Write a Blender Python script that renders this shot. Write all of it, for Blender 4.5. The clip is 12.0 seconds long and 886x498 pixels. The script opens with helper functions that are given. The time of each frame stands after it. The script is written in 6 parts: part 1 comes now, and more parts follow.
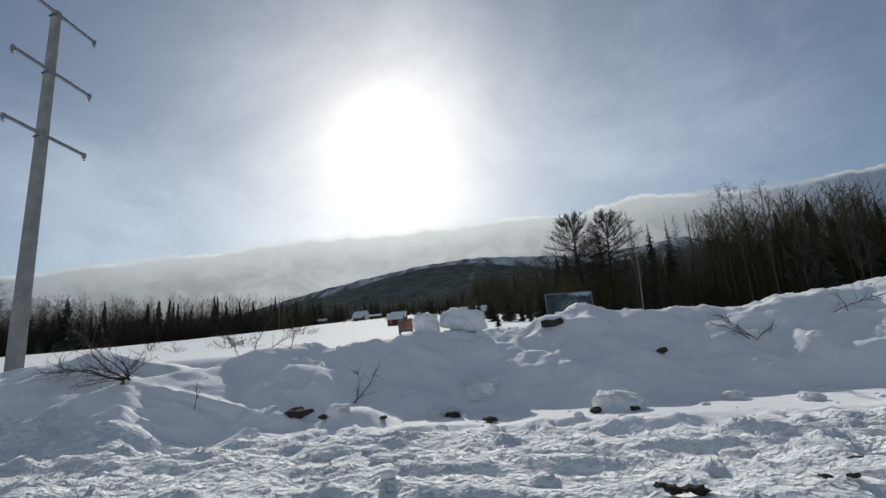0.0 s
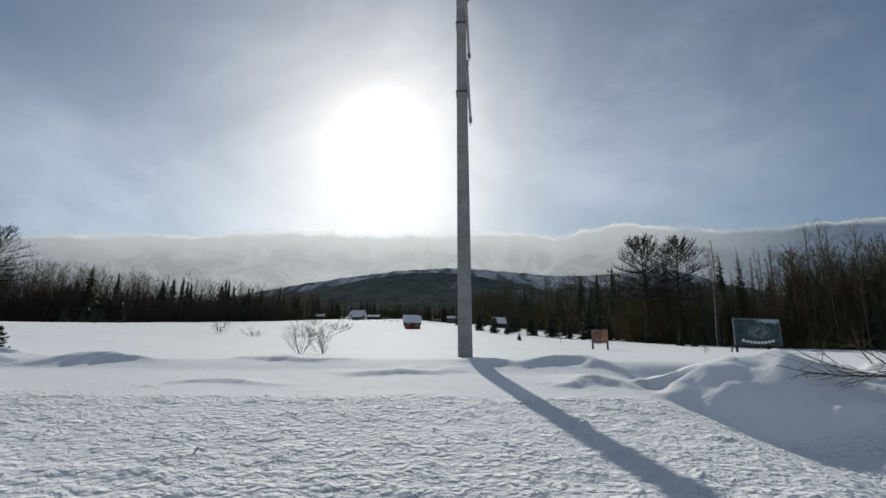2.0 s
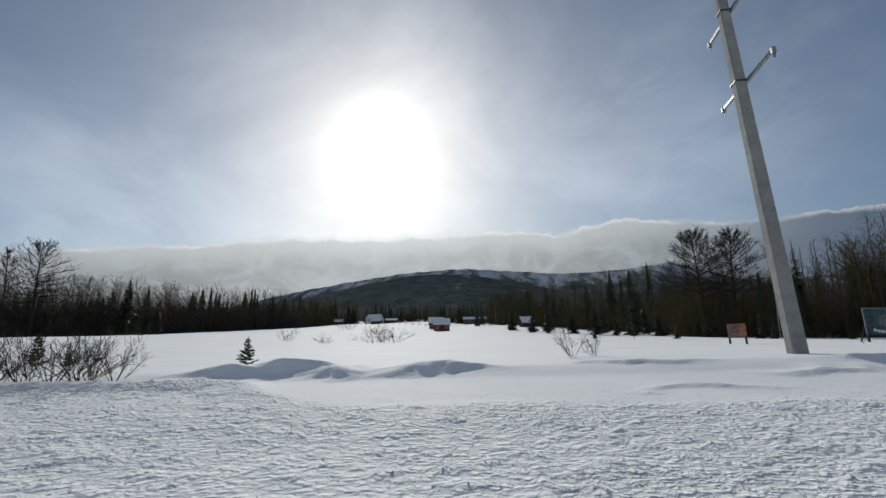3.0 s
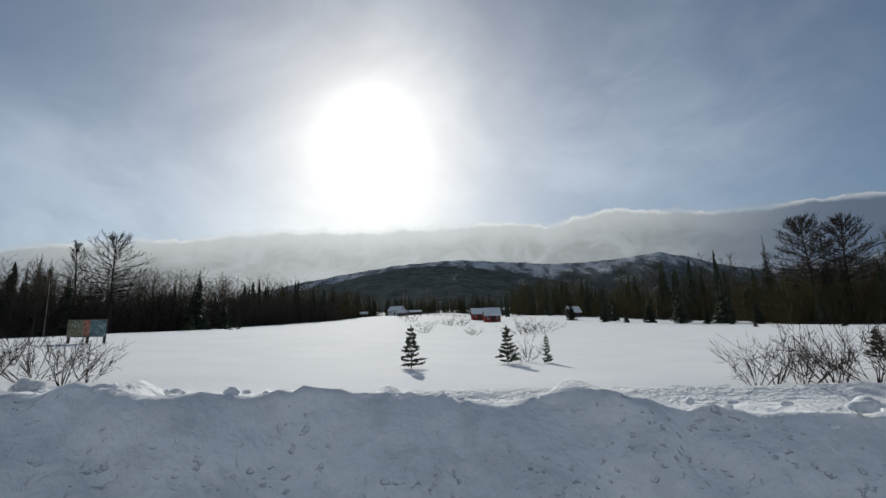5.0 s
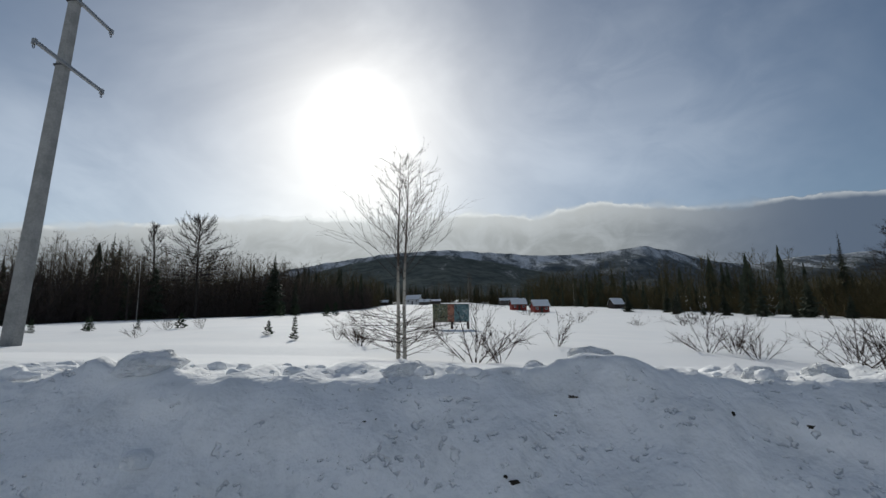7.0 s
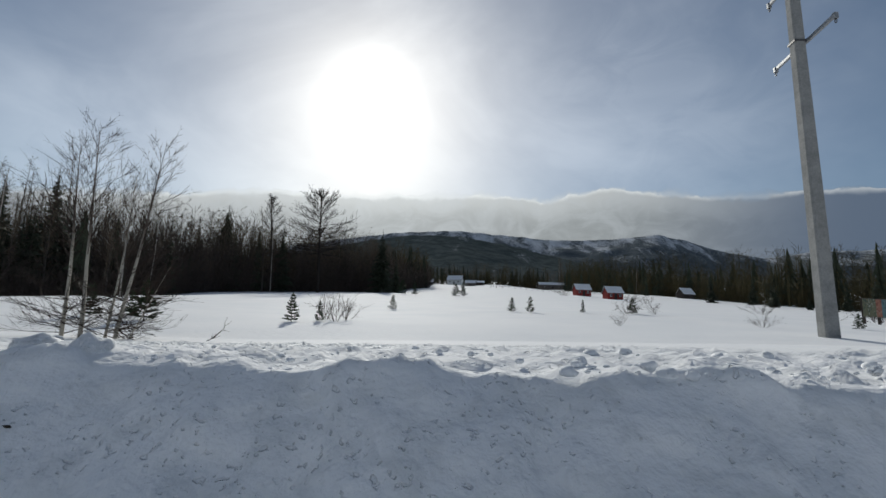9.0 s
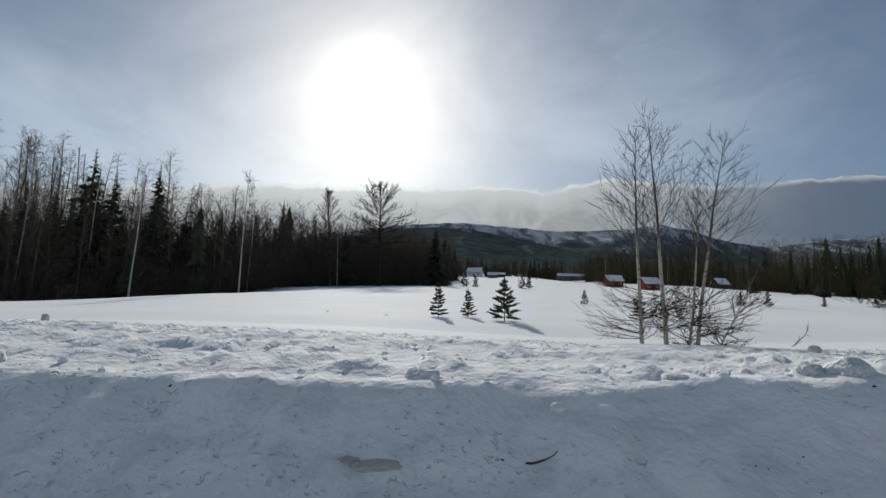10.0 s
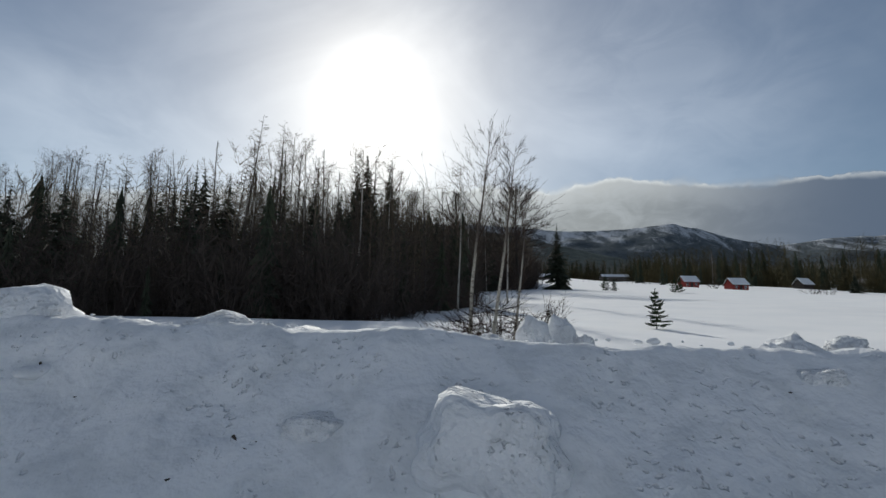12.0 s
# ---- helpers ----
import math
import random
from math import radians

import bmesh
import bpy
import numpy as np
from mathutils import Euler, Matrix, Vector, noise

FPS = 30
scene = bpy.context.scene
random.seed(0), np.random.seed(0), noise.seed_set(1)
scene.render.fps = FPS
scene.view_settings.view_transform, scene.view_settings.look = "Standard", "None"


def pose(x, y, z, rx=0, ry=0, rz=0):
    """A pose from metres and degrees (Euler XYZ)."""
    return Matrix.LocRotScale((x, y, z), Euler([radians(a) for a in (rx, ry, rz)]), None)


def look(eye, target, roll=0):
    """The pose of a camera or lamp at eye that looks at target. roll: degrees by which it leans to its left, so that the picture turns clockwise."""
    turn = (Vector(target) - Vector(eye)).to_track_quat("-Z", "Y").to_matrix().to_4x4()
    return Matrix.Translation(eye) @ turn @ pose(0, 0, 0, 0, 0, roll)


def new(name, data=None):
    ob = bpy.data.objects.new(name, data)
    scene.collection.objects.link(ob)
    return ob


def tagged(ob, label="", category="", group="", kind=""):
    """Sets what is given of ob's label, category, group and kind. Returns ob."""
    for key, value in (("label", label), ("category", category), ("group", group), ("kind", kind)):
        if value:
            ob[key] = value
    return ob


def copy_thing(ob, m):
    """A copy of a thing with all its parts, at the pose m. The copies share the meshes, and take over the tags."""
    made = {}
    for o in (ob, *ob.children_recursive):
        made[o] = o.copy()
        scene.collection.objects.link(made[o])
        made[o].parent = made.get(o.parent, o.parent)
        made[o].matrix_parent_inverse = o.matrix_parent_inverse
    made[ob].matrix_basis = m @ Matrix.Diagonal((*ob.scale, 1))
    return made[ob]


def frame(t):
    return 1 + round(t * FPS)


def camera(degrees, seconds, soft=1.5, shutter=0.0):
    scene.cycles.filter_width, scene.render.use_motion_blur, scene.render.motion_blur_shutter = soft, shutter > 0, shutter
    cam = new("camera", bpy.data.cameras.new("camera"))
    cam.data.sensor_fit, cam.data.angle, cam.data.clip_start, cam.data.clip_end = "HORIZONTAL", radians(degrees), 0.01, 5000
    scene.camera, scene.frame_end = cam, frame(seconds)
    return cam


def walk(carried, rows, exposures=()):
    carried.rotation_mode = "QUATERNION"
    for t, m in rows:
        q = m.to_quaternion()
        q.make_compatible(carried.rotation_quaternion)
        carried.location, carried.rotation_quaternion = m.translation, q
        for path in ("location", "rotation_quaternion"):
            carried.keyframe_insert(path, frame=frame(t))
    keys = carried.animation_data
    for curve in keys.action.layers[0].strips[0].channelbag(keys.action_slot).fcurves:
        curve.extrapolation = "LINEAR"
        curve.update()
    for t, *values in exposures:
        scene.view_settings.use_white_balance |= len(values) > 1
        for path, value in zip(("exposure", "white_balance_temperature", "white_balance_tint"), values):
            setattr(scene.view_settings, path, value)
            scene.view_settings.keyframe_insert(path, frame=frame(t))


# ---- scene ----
cam = camera(83.1, 12.0)
PATH = [
    (0, (14.552, -0.482, -0.593), (14.3, 1.455, -0.16), -4.6),
    (0.5, (11.393, -0.326, -0.537), (11.173, 1.613, -0.1), -3.0),
    (1, (8.027, -0.296, -0.524), (7.859, 1.648, -0.082), -1.6),
    (1.5, (4.353, -0.313, -0.43), (4.239, 1.634, 0.016), -0.7),
    (2, (0.605, -0.423, -0.239), (0.425, 1.515, 0.222), 1.0),
    (2.5, (-3.293, -0.48, -0.232), (-3.527, 1.452, 0.229), 1.3),
    (3, (-7.361, -0.719, -0.203), (-7.546, 1.217, 0.264), -0.9),
    (3.3, (-9.766, -0.832, -0.099), (-9.949, 1.106, 0.361), -0.7),
    (3.5, (-11.431, -0.876, -0.062), (-11.614, 1.062, 0.394), -0.9),
    (5.5, (-30.578, -0.284, 0.411), (-30.715, 1.664, 0.842), -2.1),
    (6, (-35.408, -0.176, 0.487), (-35.527, 1.773, 0.92), -2.4),
    (6.5, (-40.68, -0.236, 0.611), (-40.774, 1.718, 1.025), -1.4),
    (7, (-45.995, -0.533, 0.723), (-46.088, 1.426, 1.115), -0.9),
    (7.5, (-51.365, -0.772, 0.764), (-51.461, 1.19, 1.139), 1.7),
    (9.5, (-71.902, -1.232, 0.936), (-72.036, 0.741, 1.234), 1.4),
    (10, (-77.421, -1.32, 0.907), (-77.554, 0.655, 1.19), 1.1),
    (10.5, (-83.084, -1.288, 1.028), (-83.22, 0.689, 1.294), 0.9),
    (11, (-88.971, -1.2, 1.127), (-89.09, 0.777, 1.402), 0.6),
    (11.5, (-94.917, -1.022, 1.258), (-95.019, 0.955, 1.539), 0.7),
    (12, (-100.867, -0.742, 1.303), (-101.022, 1.231, 1.591), 0.6),
]
walk(cam, [(t, look(eye, target, roll)) for t, eye, target, roll in PATH], [(0.0, 0.0, 6490, 6), (3.5, -0.06, 6490, 6), (7.0, -0.06, 6490, 6), (10.5, -0.05, 6490, 6), (12.0, 0.0, 6490, 6)])

# ---- light ----
SUN_AZ, SUN_EL = -12.8, 25.6          # degrees from the y axis towards x, degrees up
sa, se = radians(SUN_AZ), radians(SUN_EL)
SUN = Vector((math.sin(sa) * math.cos(se), math.cos(sa) * math.cos(se), math.sin(se)))
lamp = bpy.data.lights.new("sun", "SUN")
lamp.energy, lamp.angle, lamp.color = 3.15, radians(0.6), (1.0, 0.955, 0.89)
new("sun", lamp).matrix_world = look(SUN * 300, (0, 0, 0))


class Net:
    """A small helper to wire shader nodes."""

    def __init__(self, tree):
        self.tree = tree
        tree.nodes.clear()

    def n(self, kind, **settings):
        node = self.tree.nodes.new(kind)
        for key, value in settings.items():
            setattr(node, key, value)
        return node

    def put(self, socket, value):
        if isinstance(value, bpy.types.NodeSocket):
            self.tree.links.new(value, socket)
        elif value is not None:
            if socket.type == "RGBA" and len(value) == 3:
                value = (*value, 1)
            socket.default_value = value

    def math(self, op, a, b=None, c=None, clamp=False):
        node = self.n("ShaderNodeMath", operation=op, use_clamp=clamp)
        for i, v in enumerate((a, b, c)):
            self.put(node.inputs[i], v)
        return node.outputs[0]

    def mix(self, f, a, b, blend="MIX"):
        node = self.n("ShaderNodeMix", data_type="RGBA", blend_type=blend)
        self.put(node.inputs[0], f), self.put(node.inputs[6], a), self.put(node.inputs[7], b)
        return node.outputs[2]

    def ramp(self, f, stops, mode="LINEAR"):
        node = self.n("ShaderNodeValToRGB")
        node.color_ramp.interpolation = mode
        el = node.color_ramp.elements
        while len(el) < len(stops):
            el.new(0.5)
        for e, (p, c) in zip(el, stops):
            e.position = p
            e.color = (c, c, c, 1) if not isinstance(c, tuple) else (*c, 1)
        self.put(node.inputs[0], f)
        return node.outputs[0]

    def noise(self, vec, scale, detail=3.0, rough=0.5, distort=0.0):
        node = self.n("ShaderNodeTexNoise")
        self.put(node.inputs["Vector"], vec)
        node.inputs["Scale"].default_value, node.inputs["Detail"].default_value = scale, detail
        node.inputs["Roughness"].default_value, node.inputs["Distortion"].default_value = rough, distort
        return node.outputs["Fac"]

    def domes(self, vec, scale):
        node = self.n("ShaderNodeTexVoronoi", feature="SMOOTH_F1")
        self.put(node.inputs["Vector"], vec)
        node.inputs["Scale"].default_value, node.inputs["Smoothness"].default_value = scale, 0.35
        return self.math("SUBTRACT", 1.0, node.outputs["Distance"])

    def smooth(self, v, lo, hi):
        node = self.n("ShaderNodeMapRange", interpolation_type="SMOOTHSTEP")
        for i, a in enumerate((v, lo, hi, 0.0, 1.0)):
            self.put(node.inputs[i], a)
        return node.outputs[0]


def make_world():
    world = bpy.data.worlds.new("sky")
    scene.world = world
    world.use_nodes = True
    w = Net(world.node_tree)
    sky = w.n("ShaderNodeTexSky", sky_type="NISHITA", sun_disc=False)
    sky.sun_elevation, sky.sun_rotation = se, sa
    sky.air_density, sky.dust_density, sky.ozone_density, sky.altitude = 1.0, 1.2, 1.5, 700
    way = w.n("ShaderNodeTexCoord").outputs["Generated"]
    sep = w.n("ShaderNodeSeparateXYZ")
    w.put(sep.inputs[0], way)
    x, y, z = sep.outputs
    el = w.math("MULTIPLY", w.math("ARCSINE", z), 57.2958)
    az = w.math("MULTIPLY", w.math("ARCTAN2", x, y), 57.2958)
    dot = w.n("ShaderNodeVectorMath", operation="DOT_PRODUCT")
    w.put(dot.inputs[0], way)
    dot.inputs[1].default_value = SUN
    off = w.math("MULTIPLY", w.math("ARCCOSINE", dot.outputs["Value"]), 57.2958)   # degrees from the sun
    base = w.mix(1.0, sky.outputs[0], (SKY_GAIN * 0.96, SKY_GAIN, SKY_GAIN * 1.04), "MULTIPLY")
    # thin veil of high cloud, which scatters the sunlight forward
    flat = w.n("ShaderNodeMapping")
    w.put(flat.inputs["Vector"], way)
    flat.inputs["Scale"].default_value = (1.0, 1.0, 1.7)
    flat.inputs["Rotation"].default_value = (0.0, radians(38), radians(10))
    veil = w.smooth(w.noise(flat.outputs[0], 2.1, 5.0, 0.55, 0.6), 0.36, 0.72)
    fine = w.noise(flat.outputs[0], 7.0, 6.0, 0.6, 1.2)
    veil = w.math("MULTIPLY", veil, w.math("MULTIPLY_ADD", fine, 0.9, 0.45), clamp=True)
    glow = w.math("ADD", w.math("MULTIPLY", w.math("EXPONENT", w.math("DIVIDE", off, -1.7)), 2.4),
                  w.math("MULTIPLY", w.math("EXPONENT", w.math("DIVIDE", off, -13.5)), 0.275))
    veil_light = w.math("ADD", w.math("MULTIPLY", veil, w.math("MULTIPLY_ADD", w.math("EXPONENT", w.math("DIVIDE", off, -40.0)), 0.20, 0.025)), glow)
    # a broader sheet of the same veil towards the west, and a low wedge of it in the east
    def sheet_of(az0, el0, wide, high):
        u, v = w.math("DIVIDE", w.math("SUBTRACT", az, az0), wide), w.math("DIVIDE", w.math("SUBTRACT", el, el0), high)
        far = w.math("ADD", w.math("MULTIPLY", u, u), w.math("MULTIPLY", v, v))
        return w.math("EXPONENT", w.math("MULTIPLY", w.math("ADD", far, w.math("MULTIPLY_ADD", fine, 2.4, -1.2)), -1.0), clamp=True)

    sheets = w.math("ADD", w.math("MULTIPLY", sheet_of(19.0, 24.0, 15.0, 11.0), 0.10), w.math("MULTIPLY", sheet_of(-44.0, 17.0, 11.0, 8.0), 0.13))
    veil_light = w.math("ADD", veil_light, sheets)
    north = w.math("MULTIPLY", w.smooth(y, 0.15, -0.75), NORTH_FILL)                 # fill glow added to the unseen northern sky, lifts the shaded bank
    veil_rgb = w.mix(1.0, (1.0, 0.995, 0.985), veil_light, "MULTIPLY")
    high = w.mix(1.0, w.mix(1.0, base, veil_rgb, "ADD"), w.mix(1.0, (1.0, 0.95, 0.88), north, "MULTIPLY"), "ADD")
    # bank of cap cloud lying on the mountains, edged with light
    ring = w.n("ShaderNodeCombineXYZ")
    w.put(ring.inputs[0], w.math("MULTIPLY", az, 0.1))
    waves = w.noise(ring.outputs[0], 2.6, 3.0, 0.55)
    ring2 = w.n("ShaderNodeCombineXYZ")
    w.put(ring2.inputs[0], w.math("MULTIPLY", az, 0.1)), w.put(ring2.inputs[1], w.math("MULTIPLY", el, 0.16))
    billow = w.noise(ring2.outputs[0], 3.2, 6.0, 0.6, 0.5)
    line = w.ramp(w.math("MULTIPLY_ADD", az, 1 / 120, 0.5, clamp=True), [((a + 60) / 120, e / 20) for a, e in CLOUD_LINE])
    edge = w.math("ADD", w.math("MULTIPLY", line, 20.0), w.math("ADD", w.math("MULTIPLY_ADD", waves, 1.3, -0.65), w.math("MULTIPLY_ADD", billow, 1.2, -0.6)))
    below = w.math("SUBTRACT", edge, el)
    ragged = w.smooth(w.noise(ring2.outputs[0], 1.7, 4.0, 0.6, 0.8), 0.38, 0.66)        # crisp in places, wispy in others
    inside = w.smooth(below, w.math("MULTIPLY", ragged, -0.7), w.math("MULTIPLY_ADD", ragged, 0.9, 0.15))
    rim = w.math("MULTIPLY", w.smooth(below, w.math("MULTIPLY_ADD", billow, 1.7, -0.2), 0.05), inside)
    sunward = w.math("EXPONENT", w.math("DIVIDE", off, -15.0))
    depth_shade = w.smooth(below, 0.3, 3.5)
    body = w.mix(depth_shade, (0.40, 0.42, 0.44), (0.21, 0.23, 0.248))
    body = w.mix(w.smooth(w.noise(ring2.outputs[0], 2.3, 6.0, 0.6, 1.0), 0.35, 0.70), body, w.mix(0.55, body, (0.40, 0.43, 0.47)))
    away = w.smooth(w.math("ABSOLUTE", w.math("SUBTRACT", az, SUN_AZ)), 25.0, 50.0)
    body = w.mix(away, body, (0.09, 0.125, 0.19))
    lit = w.mix(w.math("MULTIPLY", rim, w.math("MULTIPLY_ADD", sunward, 0.55, 0.42), clamp=True), body, (0.82, 0.85, 0.88))
    haze = w.mix(1.0, (1.0, 0.99, 0.97), w.math("MULTIPLY", sunward, 0.62), "MULTIPLY")
    lit = w.mix(1.0, lit, haze, "ADD")
    out = w.mix(inside, high, lit)
    bg = w.n("ShaderNodeBackground")
    w.put(bg.inputs[0], out)
    w.tree.links.new(bg.outputs[0], w.n("ShaderNodeOutputWorld").inputs[0])


SKY_GAIN, NORTH_FILL = 0.057, 0.15
# upper edge of the bank of cloud: degrees from the y axis, degrees up
CLOUD_LINE = [(-60, 8.8), (-48, 10.5), (-37.8, 12.4), (-33, 12.9), (-28, 13.8), (-23, 14.6), (-15, 14.7), (-9, 15.0), (0, 15.4), (4, 15.3), (7.5, 14.6), (10.5, 15.2), (15.5, 15.8), (19, 15.1), (22.7, 14.5), (28, 13.9), (34.5, 13.6), (39.5, 13.1), (60, 11.0)]
make_world()
scene.view_settings.exposure = -0.05


# ---- materials ----
def material(name):
    mat = bpy.data.materials.new(name)
    mat.use_nodes = True
    m = Net(mat.node_tree)
    shader = m.n("ShaderNodeBsdfPrincipled")
    m.tree.links.new(shader.outputs[0], m.n("ShaderNodeOutputMaterial").inputs[0])
    return mat, m, shader


def place_of(m):
    return m.n("ShaderNodeTexCoord").outputs["Object"]


def bump(m, shader, height, strength, distance):
    node = m.n("ShaderNodeBump")
    node.inputs["Strength"].default_value, node.inputs["Distance"].default_value = strength, distance
    m.put(node.inputs["Height"], height)
    m.tree.links.new(node.outputs[0], shader.inputs["Normal"])


def plain(name, dark, light, scale, rough=0.8, metal=0.0, relief=0.0, each=0.0):
    """A mottled surface between two colours; relief in metres; each: how far objects differ in brightness."""
    mat, m, s = material(name)
    p = place_of(m)
    f = m.math("ADD", m.math("MULTIPLY", m.noise(p, scale, 5.0, 0.6), 0.65), m.math("MULTIPLY", m.noise(p, scale * 7.3, 3.0, 0.6), 0.35))
    col = m.mix(m.smooth(f, 0.32, 0.68), dark, light)
    if each:
        r = m.n("ShaderNodeObjectInfo").outputs["Random"]
        col = m.mix(1.0, col, m.ramp(r, [(0.0, 1.0 - each), (1.0, 1.0)]), "MULTIPLY")
    m.put(s.inputs["Base Color"], col)
    s.inputs["Roughness"].default_value, s.inputs["Metallic"].default_value = rough, metal
    s.inputs["Specular IOR Level"].default_value = 0.5 if rough < 0.7 else 0.12
    if relief:
        bump(m, s, m.noise(p, scale * 4, 4.0, 0.6), 0.8, relief)
    return mat


def snow_material(name, grains, dirt, broken=False):
    mat, m, s = material(name)
    p = place_of(m)
    f = m.noise(p, 0.35, 4.0, 0.55)
    col = m.mix(m.smooth(f, 0.3, 0.7), (0.86, 0.875, 0.89), (0.92, 0.925, 0.93))
    if dirt:
        col = m.mix(m.smooth(m.noise(p, 3.2, 5.0, 0.62, 0.5), 0.42, 0.68), col, (0.76, 0.775, 0.785))      # packed, icy lumps among the powder
        d = m.math("MULTIPLY", m.smooth(m.noise(p, 1.3, 6.0, 0.68, 0.4), 0.60, 0.80), m.smooth(m.noise(p, 14.0, 4.0, 0.7), 0.44, 0.62))
        col = m.mix(m.math("MULTIPLY", d, dirt), col, (0.42, 0.40, 0.35))
        specks = m.math("MULTIPLY", m.smooth(m.noise(p, 24.0, 2.0, 0.5), 0.68, 0.76), m.smooth(m.noise(p, 1.6, 3.0, 0.6), 0.42, 0.60))
        col = m.mix(m.math("MULTIPLY", specks, 0.35), col, (0.36, 0.35, 0.32))                              # grit
    if broken:                                               # ploughed crust: shade among its lumps painted in as a darker tone
        c = m.n("ShaderNodeAttribute", attribute_name="crust").outputs["Fac"]
        col = m.mix(m.math("MULTIPLY", c, m.math("MULTIPLY_ADD", m.noise(p, 5.0, 4.0, 0.65), 0.8, 0.4), clamp=True), col, (0.77, 0.795, 0.805))
    m.put(s.inputs["Base Color"], col)
    s.inputs["Roughness"].default_value = 0.85
    s.inputs["Specular IOR Level"].default_value = 0.08
    h = m.math("ADD", m.math("MULTIPLY", m.noise(p, 2.2, 4.0, 0.6), 1.0),
               m.math("ADD", m.math("MULTIPLY", m.noise(p, 9.0, 3.0, 0.55), 0.55), m.math("MULTIPLY", m.noise(p, 60.0, 2.0, 0.6), 0.03)))
    if dirt:                                                 # small pits and creases of the cut
        pits = m.math("MULTIPLY", m.smooth(m.noise(p, 19.0, 2.0, 0.5), 0.40, 0.27), m.smooth(m.noise(p, 1.9, 3.0, 0.6), 0.42, 0.60))
        h = m.math("SUBTRACT", h, m.math("MULTIPLY", pits, 0.38))
    if broken:                                               # crumbly where the plough has thrown the snow
        pebbles = m.math("MULTIPLY", m.domes(p, 12.0), m.smooth(m.noise(p, 6.0, 3.0, 0.6), 0.34, 0.60))
        lumps = m.math("ADD", m.math("MULTIPLY", pebbles, 1.5), m.math("MULTIPLY", m.noise(p, 34.0, 3.0, 0.6), 0.45))
        h = m.math("ADD", m.math("MULTIPLY", h, 0.6), m.math("MULTIPLY", lumps, m.math("MULTIPLY", c, 1.25)))
    bump(m, s, h, 0.85, grains)
    return mat


SNOW = snow_material("field_snow", 0.035, 0.0, True)
BANK_SNOW = snow_material("ploughed_snow", 0.058, 0.5)


# ---- terrain ----
def lattice(seed):
    return np.random.RandomState(seed).rand(256, 256)


LATTICES = [lattice(s) for s in range(6)]


def wave(x, y, seed=0):
    """Smooth value noise, 0 to 1, with cells of 1 m."""
    g = LATTICES[seed % 6]
    x, y = np.asarray(x) + 31.7 * seed, np.asarray(y) + 17.3 * seed
    xi, yi = np.floor(x).astype(int), np.floor(y).astype(int)
    u, v = x - xi, y - yi
    u, v = u * u * (3 - 2 * u), v * v * (3 - 2 * v)
    a, b = g[xi % 256, yi % 256], g[(xi + 1) % 256, yi % 256]
    c, d = g[xi % 256, (yi + 1) % 256], g[(xi + 1) % 256, (yi + 1) % 256]
    return (a * (1 - u) + b * u) * (1 - v) + (c * (1 - u) + d * u) * v


def rough(x, y, size, octaves=4, gain=0.5, seed=0):
    """Layered noise about zero, -0.5 to 0.5 or so, with lumps of that size."""
    total, amp = 0.0, 1.0
    for k in range(octaves):
        total = total + amp * (wave(x / size, y / size, seed + k) - 0.5)
        size, amp = size * 0.48, amp * gain
    return total


def step(v, lo, hi):
    u = np.clip((v - lo) / (hi - lo), 0, 1)
    return u * u * (3 - 2 * u)


def eased(x, xs, zs, soft=3.0):
    """Heights along x, rounded off."""
    return sum(np.interp(x + d * soft, xs, zs) for d in (-1, -0.5, 0, 0.5, 1)) / 5


def road_level(x):
    return eased(x, [-130, -100, -70, -47, -30, -12, 1, 15, 40], [0.35, 0.08, -0.4, -0.78, -1.2, -1.6, -1.68, -2.1, -2.5])


def field_level(x):
    """Height of the snowfield just behind the roadside."""
    return eased(x, [-130, -101, -95, -82, -74, -58, -48, -43, -37, -30, -27, -14, 0, 12, 40], [0.9, 0.84, 0.76, 0.84, 0.56, 0.92, 0.60, 0.40, 0.13, -0.24, -0.40, -0.3, -0.12, -0.25, -0.5])


def mound(x, y, cx, cy, rx, ry, h, turn=0.0):
    c, s = math.cos(turn), math.sin(turn)
    u, v = ((x - cx) * c + (y - cy) * s) / rx, (-(x - cx) * s + (y - cy) * c) / ry
    return h * np.exp(-(u * u + v * v) ** 1.4)


def crust_edge(x, y):
    """How far from the road the ploughed lumps reach."""
    return 7.2 + 2.6 * step(-x, 9.0, 13.5) * (1 - step(-x, 27, 34)) + 1.0 * rough(x, y, 5.0, 3, 0.5, 2)


def crust(x, y):
    """1 where ploughed lumps lie on the verge, 0 on smooth snow."""
    edge = crust_edge(x, y)
    near = step(y, edge, edge - 0.7)
    return near * (1 - 0.8 * step(-x, 31, 38) * (1 - step(-x, 62, 68)))


def heap_crest(x):
    """Height of the wall of dumped snow beside the first pole."""
    return eased(x, [7.6, 8.4, 9.2, 9.8, 10.4, 11.2, 11.8, 12.2, 13.2, 14.2, 14.8, 15.5, 16.5, 17.3, 18.4, 19.6, 20.7, 22.5, 24.0, 28.0, 40.0],
                 [-0.35, -0.04, 0.14, 0.06, -0.14, -0.02, 0.10, 0.18, 0.18, 0.20, 0.10, 0.34, 0.68, 0.46, 0.32, 0.26, 0.26, 0.50, 0.62, 0.70, 0.6], 0.3)


def heap_line(x):
    return eased(x, [2, 4.6, 6.5, 8.5, 9.4, 10.6, 12, 14, 16.6, 40], [9.2, 9.3, 9.8, 10.7, 11.0, 11.4, 13.0, 13.5, 14.3, 14.6], 0.5)


